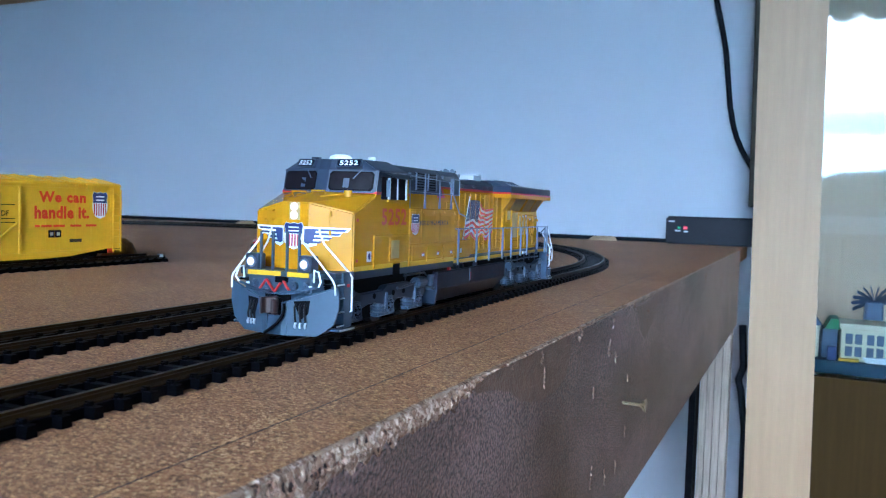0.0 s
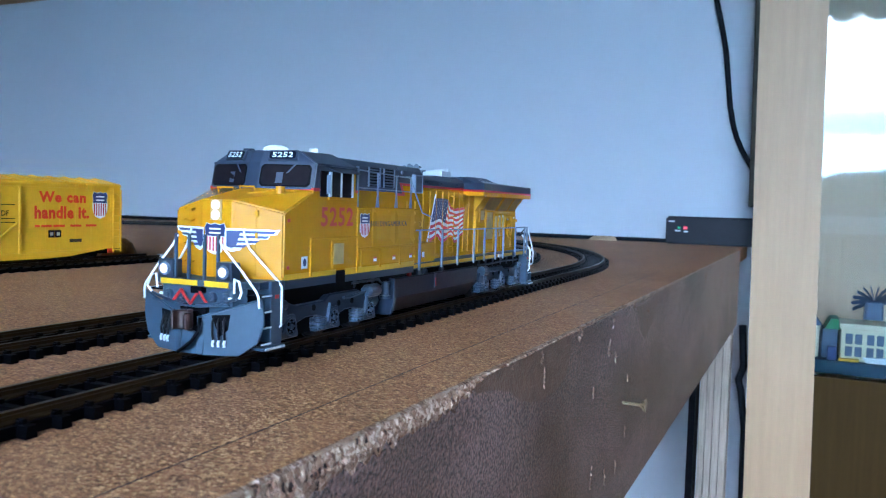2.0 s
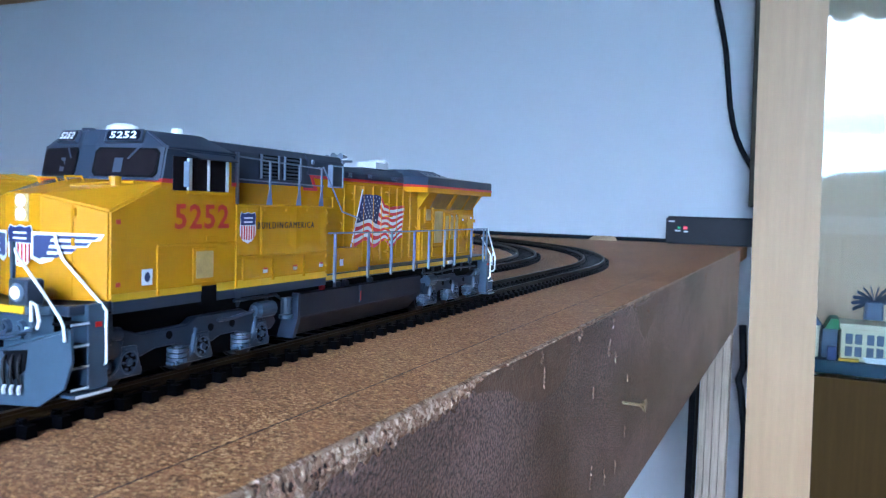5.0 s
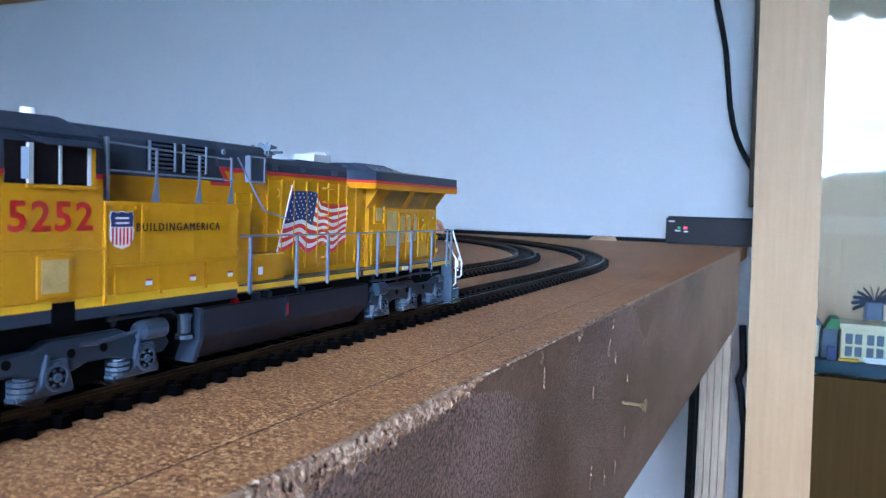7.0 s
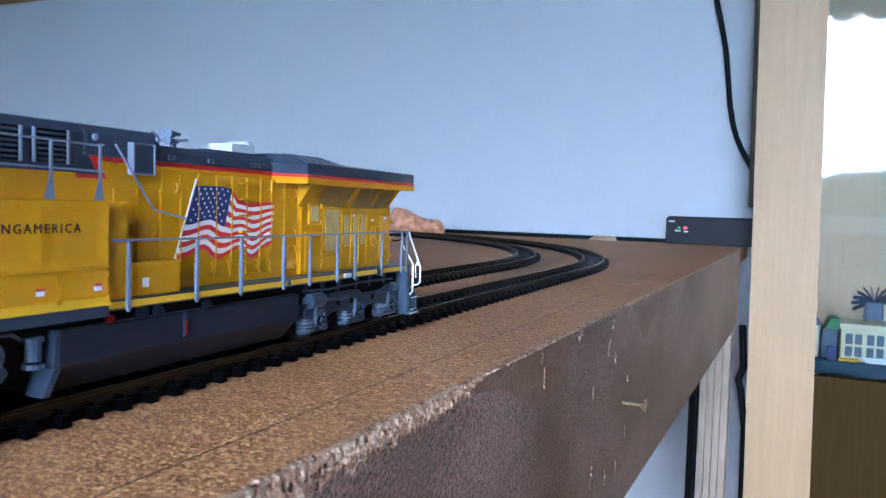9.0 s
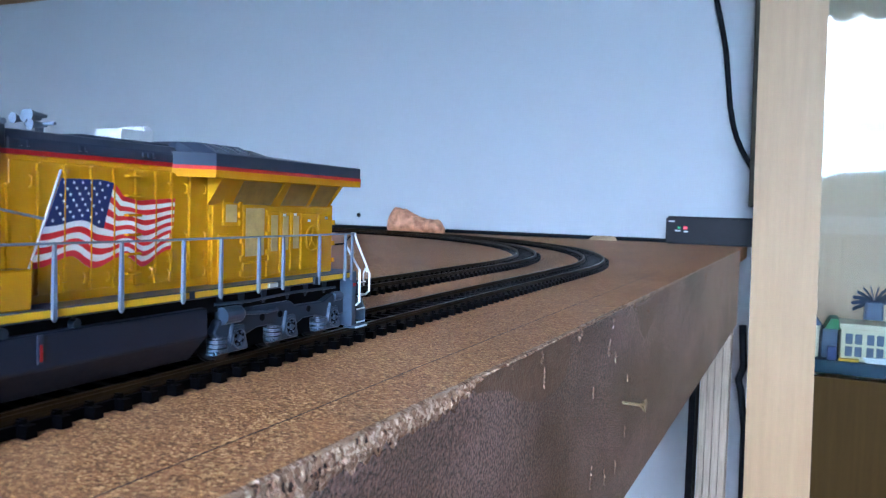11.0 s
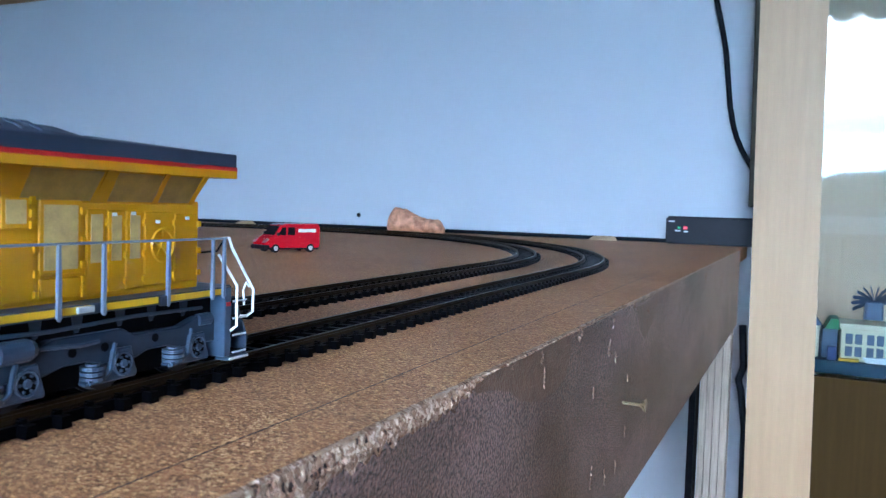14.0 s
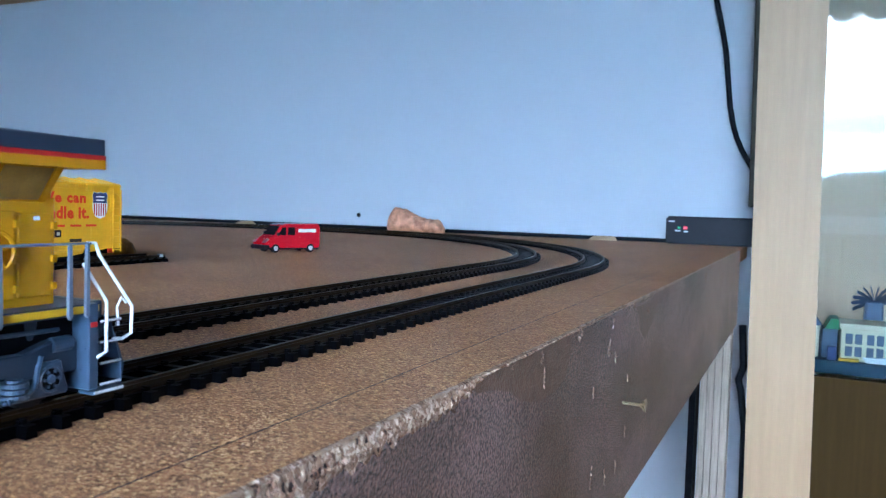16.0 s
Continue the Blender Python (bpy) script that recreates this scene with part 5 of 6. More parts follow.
def front_end(lo):
    """Nose door, lamp, wings badge, front platform, plough, coupler, steps and white handrails."""
    def facet(s):
        a, b = Vector((-5, s * 5, 0)), Vector((0, s * 18.4, 0))
        d = (b - a).normalized()
        return a, d
    part("headlight", box(B(), -5.25, -4.9, -1.8, 2.0, 40.6, 46.2), TAN, lo, "tan twin headlight housing", bevel=0.1)
    part("headlight_lens", disc(disc(B(), (-5.25, 0.1, 44.75), (-1, 0, 0), 1.3, 0.35, 16), (-5.25, 0.1, 42.05), (-1, 0, 0), 1.3, 0.35, 16), LENS, lo, "glowing twin headlight")
    a, d = facet(-1)
    door = [a + d * 0.6, a + d * 6.8]
    part("nose_door", slab(B(), [(p.x, p.y, z) for p, z in ((door[0], 26), (door[1], 26), (door[1], 44.4), (door[0], 45.6))], 0.02, 0.25), YELLOW, lo, bevel=0.08)
    bm = B()
    for z in (30, 36, 42):
        p = a + d * 7.0
        box(bm, p.x - 0.5, p.x + 0.4, p.y - 0.5, p.y + 0.4, z, z + 1.6)
    part("hinge", bm, YELLOW, lo)
    a2, d2 = facet(1)
    for k, z in ((3.8, 45.0), (3.8, 40.6), (3.8, 34.0), (3.8, 29.0)):
        p, q = a2 + d2 * k, a2 + d2 * (k + 4.6)
        z = min(z, 43.6)
        part("grab_iron", tube(B(), [(p.x, p.y, z), (p.x - 1.2, p.y, z - 0.4), (q.x - 1.2, q.y, z - 0.4), (q.x, q.y, z)], 0.25, 6), YELLOW, lo)
    for x, y0, y1, z in ((6, 3, 8.5, 48.6), (7, -3.5, 1.5, 49.0)):
        part("grab_iron", tube(B(), [(x, y0, z), (x - 0.6, y0, z + 1.2), (x - 0.6, y1, z + 1.2), (x, y1, z)], 0.25, 6), YELLOW, lo)
    part("nose_rail", tube(B(), [(3, -4, 48.2), (9, -11, 49.4), (9.6, -15, 49.2)], 0.3, 6), YELLOW, lo)
    part("nose_bracket", disc(B(), (8.2, -11.2, 48.2), (0, 0, 1), 1.3, 2.2, 10), YELLOW, lo)
    # winged badge
    def centre(u, v):
        return (-5.05, -u, 35.6 + v)
    for s in (-1, 1):
        a, d = facet(s)
        def at(u, z):
            p = a + d * u
            return (p.x, p.y, z)
        def plate(bm, pts, lift, th=0.05):
            pts = [at(u, z) for u, z in pts]
            return slab(bm, pts[::-1] if s < 0 else pts, lift, th)
        outline = [(-1.6, 38.6), (13.4, 38.5), (12.6, 37.2), (10.8, 37.0), (10.0, 35.9), (7.6, 35.7), (6.6, 34.5), (3.6, 34.3), (2.6, 32.8), (0.2, 32.2), (-1.6, 33.2)]
        w = part("wing_badge", plate(B(), outline, 0.28, 0.06), WHITE, lo, "white and blue winged badge on the nose")
        bm = B()
        for k, (u0, u1) in enumerate(((-0.8, 12.4), (-0.2, 10.6), (-0.4, 7.8), (-0.8, 4.6))):
            z = 38.0 - k * 1.28
            plate(bm, [(u0, z), (u1, z), (u1 - 0.9, z - 0.66), (u0, z - 0.66)], 0.34)
        plate(bm, [(-1.2, 37.9), (2.6, 37.6), (1.6, 34.2), (0.2, 33.2), (-1.2, 33.8)], 0.35)
        part("badge_feather", bm, BLUE, w)
    shield(lo, centre, 7.2, 8.6, 0.45)
    # front platform
    plat = part("front_platform", prism(B(), [(-13.4, -11.5), (-13.4, 11.5), (-10.5, 14.5), (0, 15), (0, -15), (-10.5, -14.5)], "z", 23.2, 25.0), PILOT_LIT, lo, bevel=0.2)
    part("platform_edge", prism(B(), [(-13.6, -11.2), (-13.6, -3.4), (-13.3, -3.4), (-13.3, -11.2)], "z", 23.5, 24.9), STRIPE_YELLOW, plat, "yellow platform edge")
    part("platform_edge", prism(B(), [(-13.6, -1.0), (-13.6, 11.2), (-13.3, 11.2), (-13.3, -1.0)], "z", 23.5, 24.9), STRIPE_YELLOW, plat)
    for s in (-1, 1):
        dl = part("ditch_light", box(B(), -13.8, -9.8, min(s * 7.2, s * 12.2), max(s * 7.2, s * 12.2), 25.0, 30.0), GREY, plat, bevel=0.3)
        part("lamp_ring", disc(B(), (-13.8, s * 9.7, 27.5), (-1, 0, 0), 1.8, 0.5, 18, 1.6), RAILGREY, dl)
        part("lamp_lens", disc(B(), (-14.3, s * 9.7, 27.5), (-1, 0, 0), 1.25, 0.25, 18, 1.0), LENS, dl, "glowing ditch light")
    # pilot face and plough
    part("pilot_face", prism(B(), [(-12.5, -11.5), (-12.5, 11.5), (-9, 14), (-9, -14)], "z", 13, 23.2), PILOT_LIT, lo, bevel=0.3)
    for s in (-1, 1):
        face = [(2.6, 15.4), (19.7, 20.9), (20.0, 14.5), (18.4, 9.4), (13.4, 5.7), (2.6, 5.7)]
        bm = B()
        front = [bm.verts.new((-16.0 + 0.285 * y, s * y, z)) for y, z in face]
        back = [bm.verts.new((-15.3 + 0.285 * y, s * y, z)) for y, z in face]
        bm.faces.new(front)
        bm.faces.new(back)
        for i in range(6):
            bm.faces.new((front[i], front[(i + 1) % 6], back[(i + 1) % 6], back[i]))
        pl = part("plough", bm, PILOT_LIT, lo, "blue-grey snow plough plate", bevel=0.12)
        part("plough_rib", tube(B(), [(-15.6, s * 3.0, 15.5), (-10.5, s * 19.4, 20.8)], 0.32, 6), PILOT_LIT, pl)
        # Thin dark plate on the face, painted as the shade of a hose cutout.
        cut = [(-16.05 + 0.285 * y, s * y, z) for y, z in ((6.4, 16.2), (11.4, 16.6), (10.9, 12.6), (8.6, 10.6))]
        part("hose_shade", slab(B(), cut if s > 0 else cut[::-1], 0.02, 0.06), DARK, pl)
        for k in range(3):
            y = 6.9 + k * 1.5
            hose = part("air_hose", tube(B(), [(-14.4 + 0.2 * y, s * y, 16.6), (-16.6 + 0.285 * y, s * (y + 0.1), 14.4), (-17.0 + 0.285 * y, s * (y + 0.5), 11.6), (-16.6 + 0.285 * y, s * (y + 0.6), 9.6)], 0.34, 6), BLACK, lo, "black air hose", smooth=True)
            part("hose_end", tube(B(), [(-16.6 + 0.285 * y, s * (y + 0.6), 9.9), (-17.0 + 0.285 * y, s * (y + 0.6), 9.0), (-16.8 + 0.285 * y, s * (y + 0.6), 8.2)], 0.38, 6), SILVER, hose, "pale hose end")
        step_well(lo, -9.6, -0.6, s, -1)
        # white rails beside the steps
        part("white_handrail", tube(B(), [(-12.4, s * 6.6, 36.6), (-12.4, s * 8.2, 34.0), (-12.0, s * 13.5, 28.6), (-11.6, s * 18.4, 23.0), (-11.4, s * 19.0, 21.6), (-11.2, s * 19.2, 18.6)], 0.31, 8), WHITE, lo, "white corner handrail")
        part("white_handrail", tube(B(), [(-4.6, s * 8.8, 38.4), (-4.8, s * 9.2, 36.8), (-4.4, s * 10.6, 33.4), (-1.8, s * 18.2, 24.8), (-1.2, s * 19.0, 23.4), (-1.2, s * 19.0, 13.0), (-1.2, s * 18.4, 12.6)], 0.31, 8), WHITE, lo, "white corner handrail")
        part("white_handrail", tube(B(), [(-13.4, s * 14.6, 21.0), (-13.8, s * 15.6, 22.6), (-13.6, s * 14.6, 25.4), (-13.4, s * 13.0, 26.0), (-13.2, s * 12.8, 22.2)], 0.33, 8), WHITE, lo, "white uncoupling lever loop")
        part("uncoupling_rod", tube(B(), [(-15.0, s * 2, 18.6), (-14.6, s * 8, 19.4), (-13.6, s * 14, 20.8)], 0.4, 6), UNDER, lo)
        for y in (2.6, 7.0):
            part("stanchion", box(B(), -12.9, -12.3, s * y - 0.36, s * y + 0.36, 25, 37), PILOT_LIT, plat)
        part("grip_label", box(B(), -13.2, -12.9, min(s * 8.6, s * 12.0), max(s * 8.6, s * 12.0), 20.4, 21.0), WHITE, lo)
    part("plough", hull(B(), [(-14.9, -4.5, 5.7), (-14.9, 4.5, 5.7), (-14.7, -4.5, 11.6), (-14.7, 4.5, 11.6), (-13.9, -4.5, 5.7), (-13.9, 4.5, 5.7), (-13.9, -4.5, 11.6), (-13.9, 4.5, 11.6)]), PILOT_LIT, lo)
    part("jumper_cable", tube(B(), [(-14.3 - 0.3 * math.sin(i * 0.9), 6.6 - 12.0 * i / 27, 20.5 - 1.7 * math.cos(i * math.pi / 6.75)) for i in range(28)], 0.42, 8), RED, lo, "red wavy jumper cable", smooth=True)
    part("uncoupling_rod", tube(B(), [(-14.9, -12.6, 19.3), (-14.9, -3.0, 18.3), (-14.9, 3.0, 18.3), (-14.9, 12.6, 19.3)], 0.3, 6), PILOT_LIT, lo)
    for y in (-9.6, -5.4, 4.6, 9.2):
        part("socket", disc(disc(B(), (-12.5, y, 20.6), (-1, 0, 0), 1.5, 1.0, 14, 1.3), (-13.5, y, 20.6), (-1, 0, 0), 0.7, 0.4, 10), UNDER, lo)
    part("coupler_lip", box(B(), -14.6, -12.3, -3.2, 0.4, 21.6, 23.4), DARK, lo, bevel=0.2)
    part("drawbar_plate", box(B(), -13.9, -12.4, -4.4, 4.4, 11.2, 18.4), DARK, lo, bevel=0.2)
    part("coupler_pocket", box(B(), -15.4, -9, -2.0, 2.0, 13.0, 17.0), DARK, lo, bevel=0.4)
    cp = part("coupler", prism(B(), [(-20.2, 1.2), (-19.2, 2.6), (-16.4, 2.4), (-15.0, 1.2), (-15.0, -1.2), (-16.6, -1.6), (-17.0, -0.4), (-18.0, 1.2)], "z", 12.4, 17.4), BROWN, lo, "rust-brown knuckle coupler", bevel=0.35)
    part("knuckle", prism(B(), [(-20.0, -2.8), (-19.0, -3.4), (-17.0, -3.0), (-16.2, -1.8), (-17.4, -1.2), (-18.6, -2.0), (-19.4, -1.6)], "z", 12.8, 17.0), BROWN, cp, bevel=0.3)
    part("knuckle_pin", disc(B(), (-17.4, -2.2, 12.2), (0, 0, 1), 0.7, 5.6, 10), BROWN, cp)
    part("air_hose", tube(B(), [(-14.5, -3.0, 16.0), (-16.6, -4.6, 14.0), (-17.0, -4.4, 12.0), (-16.8, -2.4, 9.6), (-16.8, 0.2, 7.6), (-16.6, 2.4, 6.2)], 0.5, 8), DARK, lo, "black air hose", smooth=True)
    for s in (-1, 1):
        part("sand_box", box(B(), -1, 1.4, min(s * 10.5, s * 18.2), max(s * 10.5, s * 18.2), 16, 22.4), UNDER, lo, bevel=0.3)
        part("side_disc", disc(B(), (3.2, s * 15.0, 14.6), (0, s, 0), 2.2, 1.6, 14, 1.9), UNDER, lo)


def rear_end(lo):
    """Rear platform, steps, white rails, plough and coupler."""
    for s in (-1, 1):
        step_well(lo, 215.4, 223.6, s, 1)
        part("white_handrail", tube(B(), [(215.6, s * 17.6, 36.9), (217.6, s * 17.6, 36.9), (218.2, s * 18.0, 34.6), (226.4, s * 18.4, 23.6), (226.2, s * 18.4, 18.0), (223.8, s * 18.4, 17.2), (221.6, s * 18.2, 17.4)], 0.36, 8), WHITE, lo, "white corner handrail")
        part("white_handrail", tube(B(), [(217.0, s * 15.0, 32.8), (219.6, s * 18.6, 25.2), (219.4, s * 18.8, 15.2), (217.2, s * 18.8, 14.4)], 0.36, 8), WHITE, lo, "white corner handrail")
        part("white_handrail", tube(B(), [(223.0, s * 18.2, 20.0), (222.6, s * 18.2, 23.8), (223.8, s * 18.2, 25.6), (225.0, s * 18.2, 24.4)], 0.3, 6), WHITE, lo)
        part("plough", hull(B(), [(223.6, s * 2, 8), (224.4, s * 2, 8), (223.6, s * 18.4, 12), (224.4, s * 18.4, 12), (223.6, s * 18.4, 7.4), (225.2, s * 2, 6.4), (223.6, s * 2, 20), (223.6, s * 15, 22)]), UNDER, lo)
    part("end_plate", box(B(), 219, 222, -15, 15, 14, 25), PILOT_LIT, lo, bevel=0.3)
    part("coupler", box(B(), 222, 229, -2, 2, 12.6, 17.4), BROWN, lo, bevel=0.5)
    part("rear_wall", box(B(), 212.4, 213.4, -9, 9, 25, 51), YELLOW, lo)
    part("chain", tube(B(), [(216.6, -16.5, 36), (217.4, -14, 33.5), (217.6, -6, 32.6)], 0.3, 5), DARK, lo)


# ---- things on the table and round it ----
def boxcar():
    """A yellow boxcar on the siding; its near side faces -y. Own space: the end nearest the track's end at x = 0, running to -x."""
    c = thing("boxcar", "yellow model boxcar with red lettering on the siding", "model freight car", at=pose(0.343, 0.2851, 0, 0, 0, 0.6))
    L, W = 172.0, 17.0
    part("body", box(B(), -L, 0, -W + 0.6, W - 0.6, 12.5, 53.5), BOXYELLOW, c, bevel=0.2)
    roof = part("roof", prism(B(), [(-W, 53.2), (W, 53.2), (W - 1, 54.4), (0, 57.4), (-W + 1, 54.4)], "x", -L - 0.5, 0.5), BOXYELLOW, c, bevel=0.2)
    for k in range(14):
        x = -6 - k * 12.2
        part("roof_rib", prism(B(), [(-W + 0.6, 54.3), (0, 57.5), (W - 0.6, 54.3), (W - 0.6, 54.9), (0, 58.1), (-W + 0.6, 54.9)], "x", x - 0.6, x + 0.6), BOXYELLOW, roof)
    part("roof_edge", box(B(), -L, 0, -W - 0.3, -W + 0.7, 52.4, 53.6), BOXYELLOW, c, bevel=0.15)
    part("side_sill", prism(B(), [(-L, 12.8), (-L, 9.5), (-L + 14, 7.6), (-56, 7.6), (-40, 8.4), (-14, 11.6), (-11, 12.8)], "y", -W + 0.2, -W + 1.2), BOXYELLOW, c)
    part("side_sill", box(B(), -L, 0, -W + 0.1, -W + 0.9, 12.0, 13.2), BOXYELLOW, c, bevel=0.1)
    for x in (-8, -24, -36, -48, -58):
        part("panel_seam", box(B(), x - 0.25, x + 0.25, -W + 0.42, -W + 0.65, 13, 52.5), BOXYELLOW, c)
    door = part("door", box(B(), -L + 40, -77.5, -W - 0.5, -W + 0.7, 11.5, 50.5), BOXYELLOW, c, "yellow sliding door", bevel=0.2)
    part("door_post", box(B(), -77.6, -75.6, -W - 0.9, -W + 0.6, 11, 51.4), BOXYELLOW, c, bevel=0.2)
    part("door_rod", tube(B(), [(-98, -W - 0.9, 17.5), (-90, -W - 1.2, 21), (-79, -W - 1.2, 29)], 0.7, 6), BOXYELLOW, door)
    part("door_rod", tube(B(), [(-90, -W - 1.0, 12), (-90, -W - 1.0, 44)], 0.6, 6), BOXYELLOW, door)
    part("door_track", box(B(), -110, -28, -W - 1.0, -W + 0.6, 50.6, 51.7), BOXYELLOW, c, bevel=0.15)
    part("door_track", box(B(), -140, -22, -W - 0.8, -W + 0.6, 10.8, 11.6), BOXYELLOW, c, bevel=0.15)
    part("door_stop", box(B(), -29, -24.5, -W - 1.4, -W + 0.6, 49.6, 53.2), BOXYELLOW, c, bevel=0.2)
    lad = part("ladder", box(B(), -7.2, -6.4, -W - 0.9, -W - 0.3, 9.5, 51), BOXYELLOW, c)
    part("ladder_rail", box(B(), -0.9, -0.1, -W - 0.9, -W - 0.3, 9.5, 51), BOXYELLOW, lad)
    for k in range(9):
        part("rung", tube(B(), [(-6.6, -W - 0.8, 11 + k * 4.6), (-0.4, -W - 0.8, 11 + k * 4.6)], 0.4, 6), BOXYELLOW, lad)
    r, u = (1, 0, 0), (0, 0, 1)
    y = -W + 0.5
    lettering("We can", BOXRED, c, (-46.0, y, 44.9), r, u, 34.7, 6.8, "lettering", "bright red slogan lettering", spacing=1.15, bold=0.046)
    lettering("handle it.", BOXRED, c, (-46.1, y, 35.5), r, u, 40.4, 7.9, "lettering", "bright red slogan lettering", spacing=1.1, bold=0.046)
    lettering("DF", BLACK, c, (-86.5, -W - 0.6, 35.0), r, u, 4.8, 3.2, "lettering", "black letters", bold=0.02)
    bm = B()
    for a, b in ((-66, -62.5), (-61.5, -54), (-53, -44.5), (-40.5, -32), (-28.5, -20)):
        slab(bm, [(a, y, 26.6), (b, y, 26.6), (b, y, 28.0), (a, y, 28.0)], 0.1, 0.08)
    part("lettering_bar", bm, BOXRED, c)
    bm = B()
    for z in (39.6, 31.6, 29.4):
        slab(bm, [(-112, -W - 0.5, z), (-80, -W - 0.5, z), (-80, -W - 0.5, z + 0.5), (-112, -W - 0.5, z + 0.5)], 0.1, 0.08)
    part("lettering_bar", bm, BLACK, c)
    for x in (-56.6, -51.8):
        part("data_panel", slab(B(), [(x, y, 20.2), (x + 4.5, y, 20.2), (x + 4.5, y, 24.7), (x, y, 24.7)], 0.1, 0.1), BLACK, c, "small black data panel")
        part("data_mark", slab(B(), [(x + 1.2, y, 21.4), (x + 3.4, y, 21.4), (x + 3.4, y, 23.4), (x + 1.2, y, 23.4)], 0.2, 0.1), SILVER, c)
    part("brake_plate", slab(B(), [(-41, y, 17.0), (-32, y, 17.0), (-32, y, 19.0), (-41, y, 19.0)], 0.1, 0.4), BROWN, c)
    shield(c, lambda a, b: (-17.3 + a, y - 0.1, 40.4 + b), 12.4, 17.6)
    for cx in (-30.0, -L + 30.0):
        b = part("truck", box(B(), cx - 14, cx + 14, -13, 13, 7.2, 11.0), DARK, c, "black four-wheel truck")
        for s in (-1, 1):
            part("side_frame", prism(B(), [(cx - 15, 9.5), (cx - 9, 9.5), (cx - 5, 6.4), (cx + 5, 6.4), (cx + 9, 9.5), (cx + 15, 9.5), (cx + 15, 12), (cx - 15, 12)], "y", min(s * 12, s * 14), max(s * 12, s * 14)), BLACK, b)
            for ax in (cx - 10.5, cx + 10.5):
                part("wheel", disc(disc(B(), (ax, s * 7.4, 10.2), (0, s, 0), 5.6, 0.7, 22), (ax, s * 8.0, 10.2), (0, s, 0), 5.2, 2.4, 22), STEEL, b)
    # Underframe widened into dark blocks that keep light out below the car.
    part("underframe_shade", box(B(), -L + 4, -4, -14.5, 14.5, 8.6, 12.6), DARK, c)
    part("centre_sill_shade", box(B(), -L + 10, -10, -6, 6, 6.2, 8.6), DARK, c)
    part("coupler", box(B(), 0, 8, -2, 2, 11, 15), DARK, c)
    part("end_cap", disc(B(), (-9, -14, 10.6), (1, 0, 0), 1.9, 5.0, 12), BOXRED, c, "red cylinder under the end")
    e = part("end_wall", box(B(), 0.0, 0.9, -W + 1, W - 1, 13, 53), SILVER, c, "weathered grey end wall")


def van():
    v = thing("toy_van", "small red toy delivery van parked on the board", "toy van", at=pose(0.561, 0.286, 0, 0, 0, -24))
    # own space: the front at -x
    prof = [(-29, 4.5), (-30, 8), (-28.5, 11.0), (-19, 15.5), (-13, 24.6), (-9, 26.2), (27, 26.2), (29, 24.5), (29.5, 5), (28, 4)]
    W = 11.2
    bm = prism(B(), prof, "y", -W, W)
    body = part("body", bm, VANRED, v, bevel=0.9, segs=2)
    part("skirt", prism(B(), [(-31, 3.0), (-31.2, 7.0), (-25, 7.2), (-24, 3.0)], "y", -W - 0.3, W + 0.3), BLACK, v, "black bumper", bevel=0.4)
    part("underside", box(B(), -24, 28, -W + 1, W - 1, 2.6, 5), BLACK, v)
    part("windscreen", slab(B(), [(-19.2, W - 1.4, 15.9), (-19.2, -W + 1.4, 15.9), (-13.6, -W + 2, 24.0), (-13.6, W - 2, 24.0)], 0.05, 0.25), DARKPANE, v, "dark windscreen")
    for s in (-1, 1):
        for pts in ([(-16, 15.8), (-8, 15.8), (-8, 23), (-12.0, 23)], [(-6, 15.8), (1.5, 15.8), (1.5, 23), (-6, 23)]):
            p = [(x, s * (W + 0.02), z) for x, z in pts]
            part("side_window", slab(B(), p if s < 0 else p[::-1], 0.02, 0.2), DARKPANE, v, "dark side window")
        for x in (-18.5, 18.5):
            w = part("wheel", disc(B(), (x, s * (W - 3.6), 3.9), (0, s, 0), 3.9, 3.9, 20), BLACK, v)
            part("hub", disc(B(), (x, s * (W + 0.3), 3.9), (0, s, 0), 2.2, 0.3, 14), SILVER, w)
        part("headlamp", hull(B(), [(-29.6, s * 6, 9.4), (-29.8, s * 10.8, 9.4), (-25.0, s * 10.8, 12.8), (-27.0, s * 6.4, 11.8), (-27.5, s * 11.3, 10)]), WHITE, v, "clear headlamp")
        p = [(x, s * (W + 0.02), z) for x, z in ((5, 18.6), (24, 18.6), (24, 21.6), (5, 21.6))]
        part("lettering_bar", slab(B(), p if s < 0 else p[::-1], 0.02, 0.12), WHITE, v)
        part("mirror", box(B(), -17.5, -15.5, min(s * W, s * (W + 2)), max(s * W, s * (W + 2)), 15.5, 18.5), BLACK, v)


def rock():
    bm = B()
    n, m = 26, 16
    rows = []
    for i in range(n + 1):
        t = i / n
        y = 486 - 100 * t
        h = np.interp(t, [0, 0.05, 0.14, 0.3, 0.5, 0.7, 0.92, 1], [20, 38, 43, 41, 31, 25, 24, 14])
        w = np.interp(t, [0, 0.1, 0.5, 0.9, 1], [10, 20, 22, 18, 9])
        ring = []
        for k in range(m):
            a = 2 * math.pi * k / m
            q = noise.noise((i * 0.35, k * 0.6, 2)) * 3.0 + noise.noise((i * 0.9, k * 1.5, 9)) * 1.6
            ring.append(bm.verts.new((1150 + (w + q) * math.cos(a), y + q * 0.6, max(0, h * 0.5 + (h * 0.5 + q) * math.sin(a)))))
        rows.append(ring)
    for p, q in zip(rows, rows[1:]):
        for k in range(m):
            bm.faces.new((p[k], p[(k + 1) % m], q[(k + 1) % m], q[k]))
    bm.faces.new(rows[0])
    bm.faces.new(rows[-1])
    solid("rock", bm, ROCK, "rough orange-brown cork rock on the board", "rock", smooth=True)


